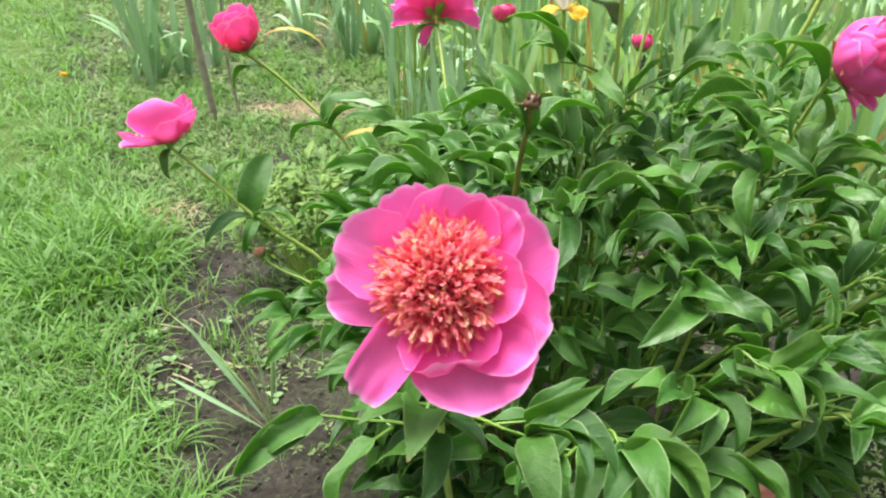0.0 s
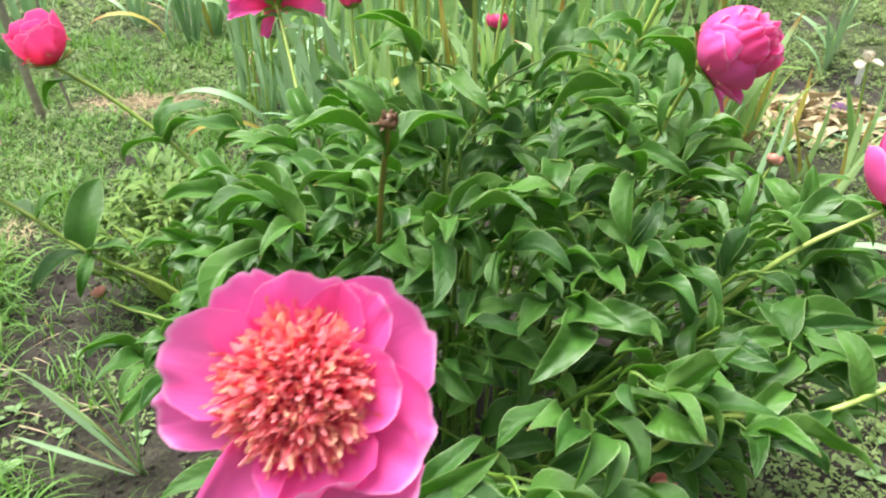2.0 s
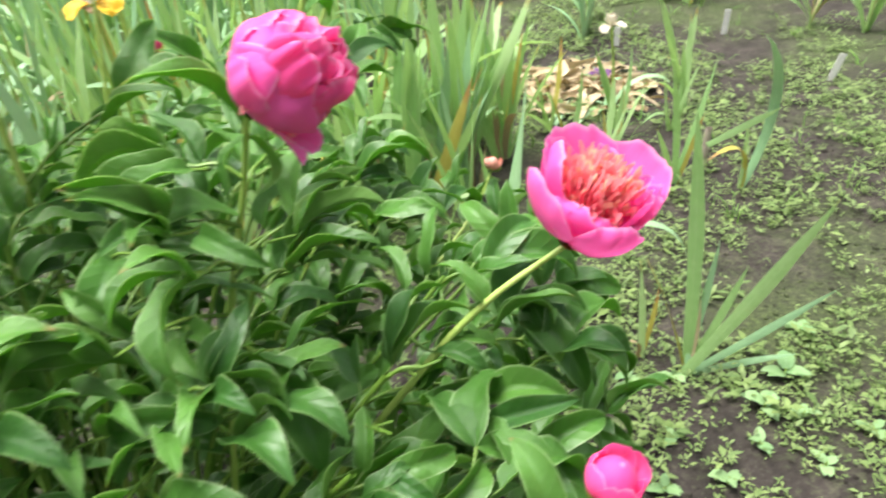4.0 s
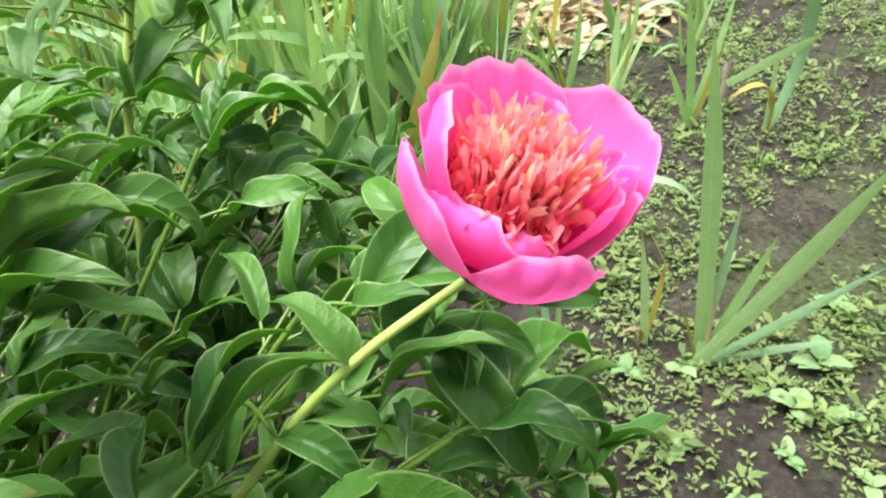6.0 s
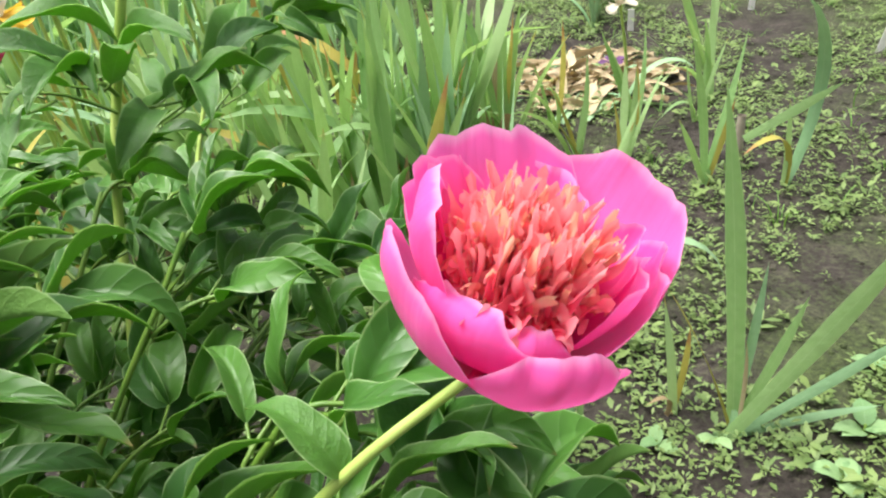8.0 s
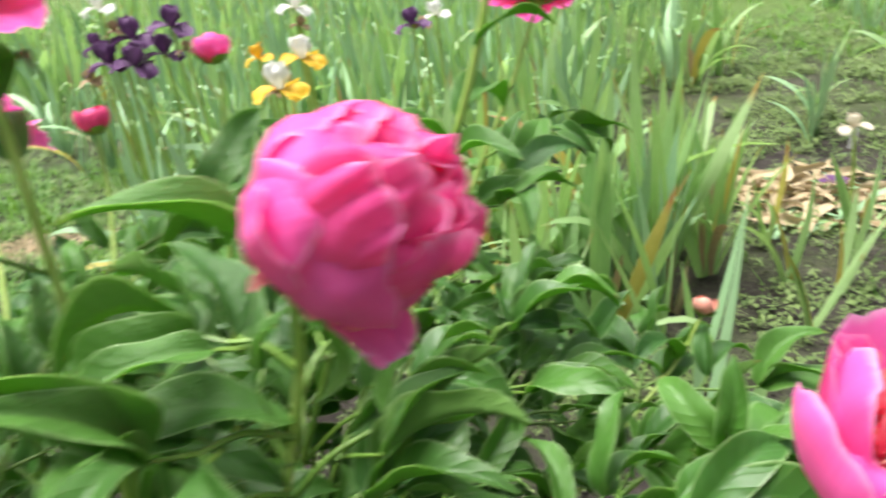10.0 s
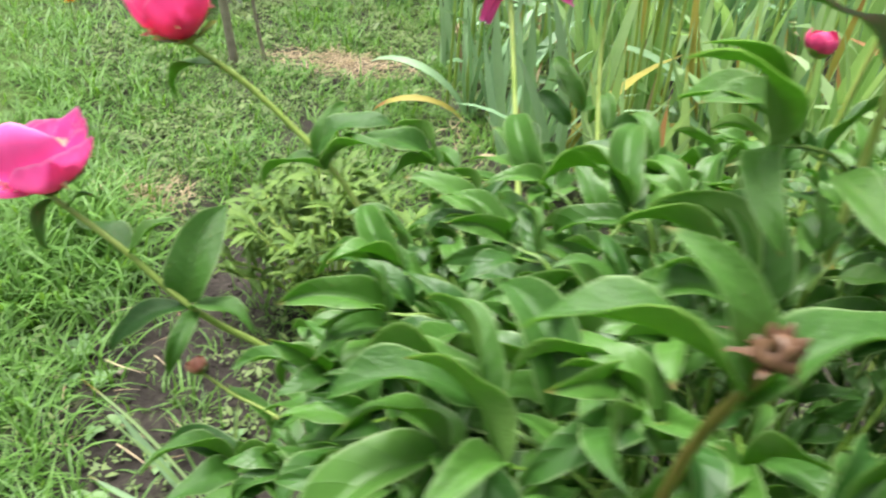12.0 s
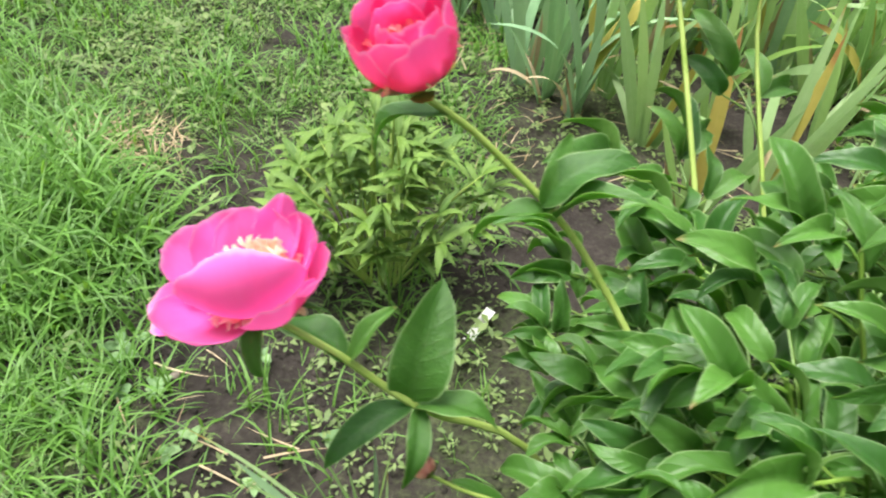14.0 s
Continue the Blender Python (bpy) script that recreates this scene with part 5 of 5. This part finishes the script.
# ---- pile of withered iris leaves ----
pile = thing("leaf_pile", Matrix.Translation((1.72, 2.5, 0)), "flat heap of withered tan and cut green iris leaves", "dry leaves")
CURLED = []
for k in range(10):
    rr = random.Random(560 + k)
    me = piece_mesh("dry_leaf", blade(1.0, rr.uniform(0.08, 0.15), rise=rr.uniform(5, 40), droop=rr.uniform(20, 90), fold=rr.uniform(0.4, 1.2), wave=0.5, twist=rr.uniform(-150, 150), nu=4, nv=10, kind="sword", rng=rr, side=rr.uniform(-60, 60)))
    me.materials.append(DRY_LEAF)
    CURLED.append(me)
for k in range(200):
    a, r = rng.uniform(0, 6.28), rng.random() ** 0.7
    x, y = 1.70 + 0.23 * r * math.cos(a), 2.50 + 0.24 * r * math.sin(a)
    size = rng.uniform(0.09, 0.27)
    az = rng.choice((0.25, 2.9, 3.4, 0.0)) + rng.uniform(-1.1, 1.1)
    toward = (math.cos(az), math.sin(az), rng.uniform(-0.08, 0.10))
    base = Vector((x, y, 0.012 + 0.04 * (1 - r) * rng.random())) - Vector(toward) * size / 2
    base.z = max(0.012, base.z)
    q = rng.random()
    use = CURLED if q < 0.46 else SWORD_DRY if q < 0.62 else SWORD_YELLOW if q < 0.66 else SWORD_BLUE if q < 0.84 else SWORD_GREEN
    part("dry_leaf", use[rng.randrange(len(use))], None, pile, at=frame_from(toward, (rng.uniform(-0.3, 0.3), rng.uniform(-0.3, 0.3), 1), base) @ Matrix.Diagonal((size, size * rng.uniform(0.6, 1.3), size * rng.uniform(0.4, 1.0), 1)))

# fallen purple bloom on the heap
fall = thing("fallen_flower", Matrix.Translation((1.74, 2.44, 0.075)), "fallen dark violet iris flower on the withered leaves", "iris flower")
for k in range(4):
    p = petal_piece(0.040, 0.034, 60, 40, 0.7, 0.2, 0, rng, 6, 6)
    part("petal", piece_mesh("petal", p), IRIS_PURPLE, fall, at=jitter(WORLD[fall], k * 90))


# ---- a young peony beside the large one ----
young = thing("young_peony", Matrix.Translation((-0.19, 1.56, 0)), "young light green peony with narrow divided leaves", "peony")
YLEAF = []
for k in range(8):
    rr = random.Random(700 + k)
    me = piece_mesh("leaf", blade(1.0, rr.uniform(0.24, 0.34), rise=20, droop=rr.uniform(30, 80), fold=0.5, wave=0.06, nu=4, nv=7, rng=rr, side=rr.uniform(-20, 20)))
    me.materials.append(YOUNG_LEAF)
    YLEAF.append(me)
rng = random.Random(77)
for k in range(44):
    az = rng.uniform(0, 6.28)
    f = rng.random() ** 0.6
    root = Vector((-0.19 + 0.03 * math.cos(az), 1.56 + 0.03 * math.sin(az), 0))
    top = Vector((-0.20 + 0.19 * f * math.cos(az), 1.58 + 0.15 * f * math.sin(az), 0.28 - 0.14 * f * f + rng.uniform(-0.03, 0.02)))
    pts = [root, root.lerp(top, 0.55) + Vector((0, 0, 0.03)), top]
    s = part("stem", mesh_of("stem", *tube(pts, 0.0025, 0.0014, 6, 4)), STEM, young, at=Matrix.Translation(root))
    for t in (0.45, 0.6, 0.72, 0.84, 0.93, 1.0):
        p, d = along(pts, t)
        for q in range(2 if t < 1 else 3):
            a = az + rng.uniform(-1.9, 1.9)
            size = rng.uniform(0.040, 0.066)
            part("leaf", rng.choice(YLEAF), None, s, at=frame_from((math.cos(a), math.sin(a), rng.uniform(0.0, 0.7)), (rng.uniform(-0.3, 0.3), rng.uniform(-0.3, 0.3), 1), p) @ Matrix.Diagonal((size, size, size, 1)))

# ---- broad seedlings on the soil ----
SEED_LEAF = []
for k in range(5):
    rr = random.Random(800 + k)
    me = piece_mesh("leaf", blade(1.0, rr.uniform(0.55, 0.72), rise=25, droop=rr.uniform(30, 70), fold=0.3, wave=0.05, nu=4, nv=6, kind="oval", rng=rr))
    me.materials.append(SEEDLING)
    SEED_LEAF.append(me)


def seedling(x, y, size, n=5):
    size *= 0.78
    z = ground_height(x, y)
    plant = thing("seedling", Matrix.Translation((x, y, z)), "small broad-leaved seedling on bare soil", "seedling", "seedlings")
    a0 = rng.uniform(0, 6.28)
    part("stem", mesh_of("stem", *tube([(x, y, z - 0.004), (x, y, z + size * 0.25), (x, y, z + size * 0.4)], 0.002, 0.0015, 6, 2)), STEM, plant, at=Matrix.Translation((x, y, z - 0.004)))
    for k in range(n):
        a = a0 + k * 2.2
        s = size * rng.uniform(0.7, 1.1)
        part("leaf", rng.choice(SEED_LEAF), None, plant, at=frame_from((math.cos(a), math.sin(a), 0.25), (0, 0, 1), (x, y, z + size * 0.12 * (k % 3 + 1))) @ Matrix.Diagonal((s, s, s, 1)))


for x, y, s in ((1.254, 1.056, 0.050), (1.30, 1.02, 0.040), (1.34, 1.11, 0.060), (1.10, 1.21, 0.045), (1.17, 1.18, 0.040), (1.115, 0.96, 0.040), (1.20, 1.0, 0.036), (1.02, 0.98, 0.036), (1.45, 1.20, 0.05), (1.38, 0.96, 0.04), (1.26, 0.93, 0.035), (1.09, 1.06, 0.03), (0.98, 0.90, 0.04), (0.92, 0.80, 0.04)):
    seedling(x, y, s)
for _ in range(60):
    x, y = rng.uniform(-0.85, -0.2), rng.uniform(0.8, 1.4)
    if x < lawn_edge(y) + 0.05:
        seedling(x, y, rng.uniform(0.022, 0.036), 6)
for x, y in ((-0.40, 1.22), (-0.30, 1.16), (-0.22, 1.24), (-0.34, 1.36), (-0.16, 1.14)):
    seedling(x, y, 0.026, 5)
seedling(-0.885, 1.86, 0.07, 2)

# ---- stake, labels, dandelion, shell ----
def rod(name, points, r0, r1, mat, label, category):
    me = mesh_of(name, *tube(points, r0, r1, 9, 6))
    me.materials.append(mat)
    ob = tagged(new(name, me), label, category)
    return place(ob, Matrix.Translation(points[0]))


rod("garden_stake", [(-0.920, 2.68, -0.02), (-0.945, 2.68, 0.25), (-0.968, 2.68, 0.5), (-1.02, 2.68, 0.95)], 0.014, 0.011, WOOD, "weathered grey-brown wooden stake in the ground", "stake")
rod("dry_stalk", [(-0.83, 2.72, -0.02), (-0.86, 2.72, 0.2), (-0.86, 2.72, 0.48), (-0.90, 2.73, 0.8)], 0.006, 0.004, WOOD, "thin dry brown stalk beside the stake", "stalk")
rod("garden_stake", [(1.72, 1.86, -0.02), (1.72, 1.86, 0.05), (1.722, 1.86, 0.11)], 0.010, 0.009, WOOD, "short dark wooden peg in the soil", "stake")


def plant_label(at, height, lean, turn):
    x, y = at
    bm = bmesh.new()
    bmesh.ops.create_cube(bm, size=1.0)
    bmesh.ops.scale(bm, vec=(0.022, 0.003, height + 0.03), verts=bm.verts)
    bmesh.ops.bevel(bm, geom=list(bm.edges), offset=0.001, segments=2, affect="EDGES")
    me = bpy.data.meshes.new("plant_label")
    bm.to_mesh(me)
    bm.free()
    me.materials.append(WHITE)
    ob = tagged(new("plant_label", me), "white plastic plant label stuck in the soil", "plant label", "plant labels")
    place(ob, Matrix.Translation((x, y, ground_height(x, y) - 0.03)) @ Matrix.Rotation(radians(turn), 4, "Z") @ Matrix.Rotation(radians(lean), 4, "Y") @ Matrix.Translation((0, 0, (height + 0.03) / 2)))


plant_label((2.518, 2.839), 0.10, 3, -30)
plant_label((2.093, 2.94), 0.075, 2, -30)
plant_label((2.49, 2.25), 0.095, 14, -30)
plant_label((-1.20, 3.30), 0.10, -4, 10)
bm = bmesh.new()
bmesh.ops.create_grid(bm, x_segments=6, y_segments=4, size=0.5)
bmesh.ops.scale(bm, vec=(0.017, 0.075, 1), verts=bm.verts)
for v in bm.verts:
    v.co.z = 0.006 * noise.noise(v.co * 60)
bmesh.ops.solidify(bm, geom=list(bm.faces), thickness=0.0015)
me = bpy.data.meshes.new("plant_label")
bm.to_mesh(me)
bm.free()
me.materials.append(WHITE)
place(tagged(new("plant_label", me), "torn white plastic label lying on the soil", "plant label", "plant labels"), Matrix.Translation((-0.028, 1.462, 0.008)) @ Matrix.Rotation(radians(-35), 4, "Z") @ Matrix.Rotation(radians(25), 4, "X"))

shell = mesh_of("snail_shell", *ball(0.007, 0.011, 0.005, 12, 8, 0.2, 0.3))
shell.materials.append(WOOD)
place(tagged(new("snail_shell", shell), "small pale snail shell lying on dark soil", "shell"), Matrix.Translation((-0.452, 1.308, ground_height(-0.452, 1.308))))

dandelion = thing("dandelion", Matrix.Translation((-1.62, 2.85, 0)), "small yellow dandelion in the grass", "dandelion")
part("stem", mesh_of("stem", *tube([(-1.62, 2.85, 0), (-1.62, 2.85, 0.05), (-1.618, 2.85, 0.09)], 0.002, 0.002, 6, 2)), STEM, dandelion)
soup = Soup()
for k in range(60):
    a = k * 2.4
    soup.add(blade(0.02, 0.005, rise=10 + k * 0.9, droop=20, nu=2, nv=2, kind="oval", rng=rng), Matrix.Rotation(a, 4, "Z"))
part("flower_head", soup.mesh("flower_head"), IRIS_YELLOW, dandelion, at=Matrix.Translation((-1.618, 2.85, 0.09)))
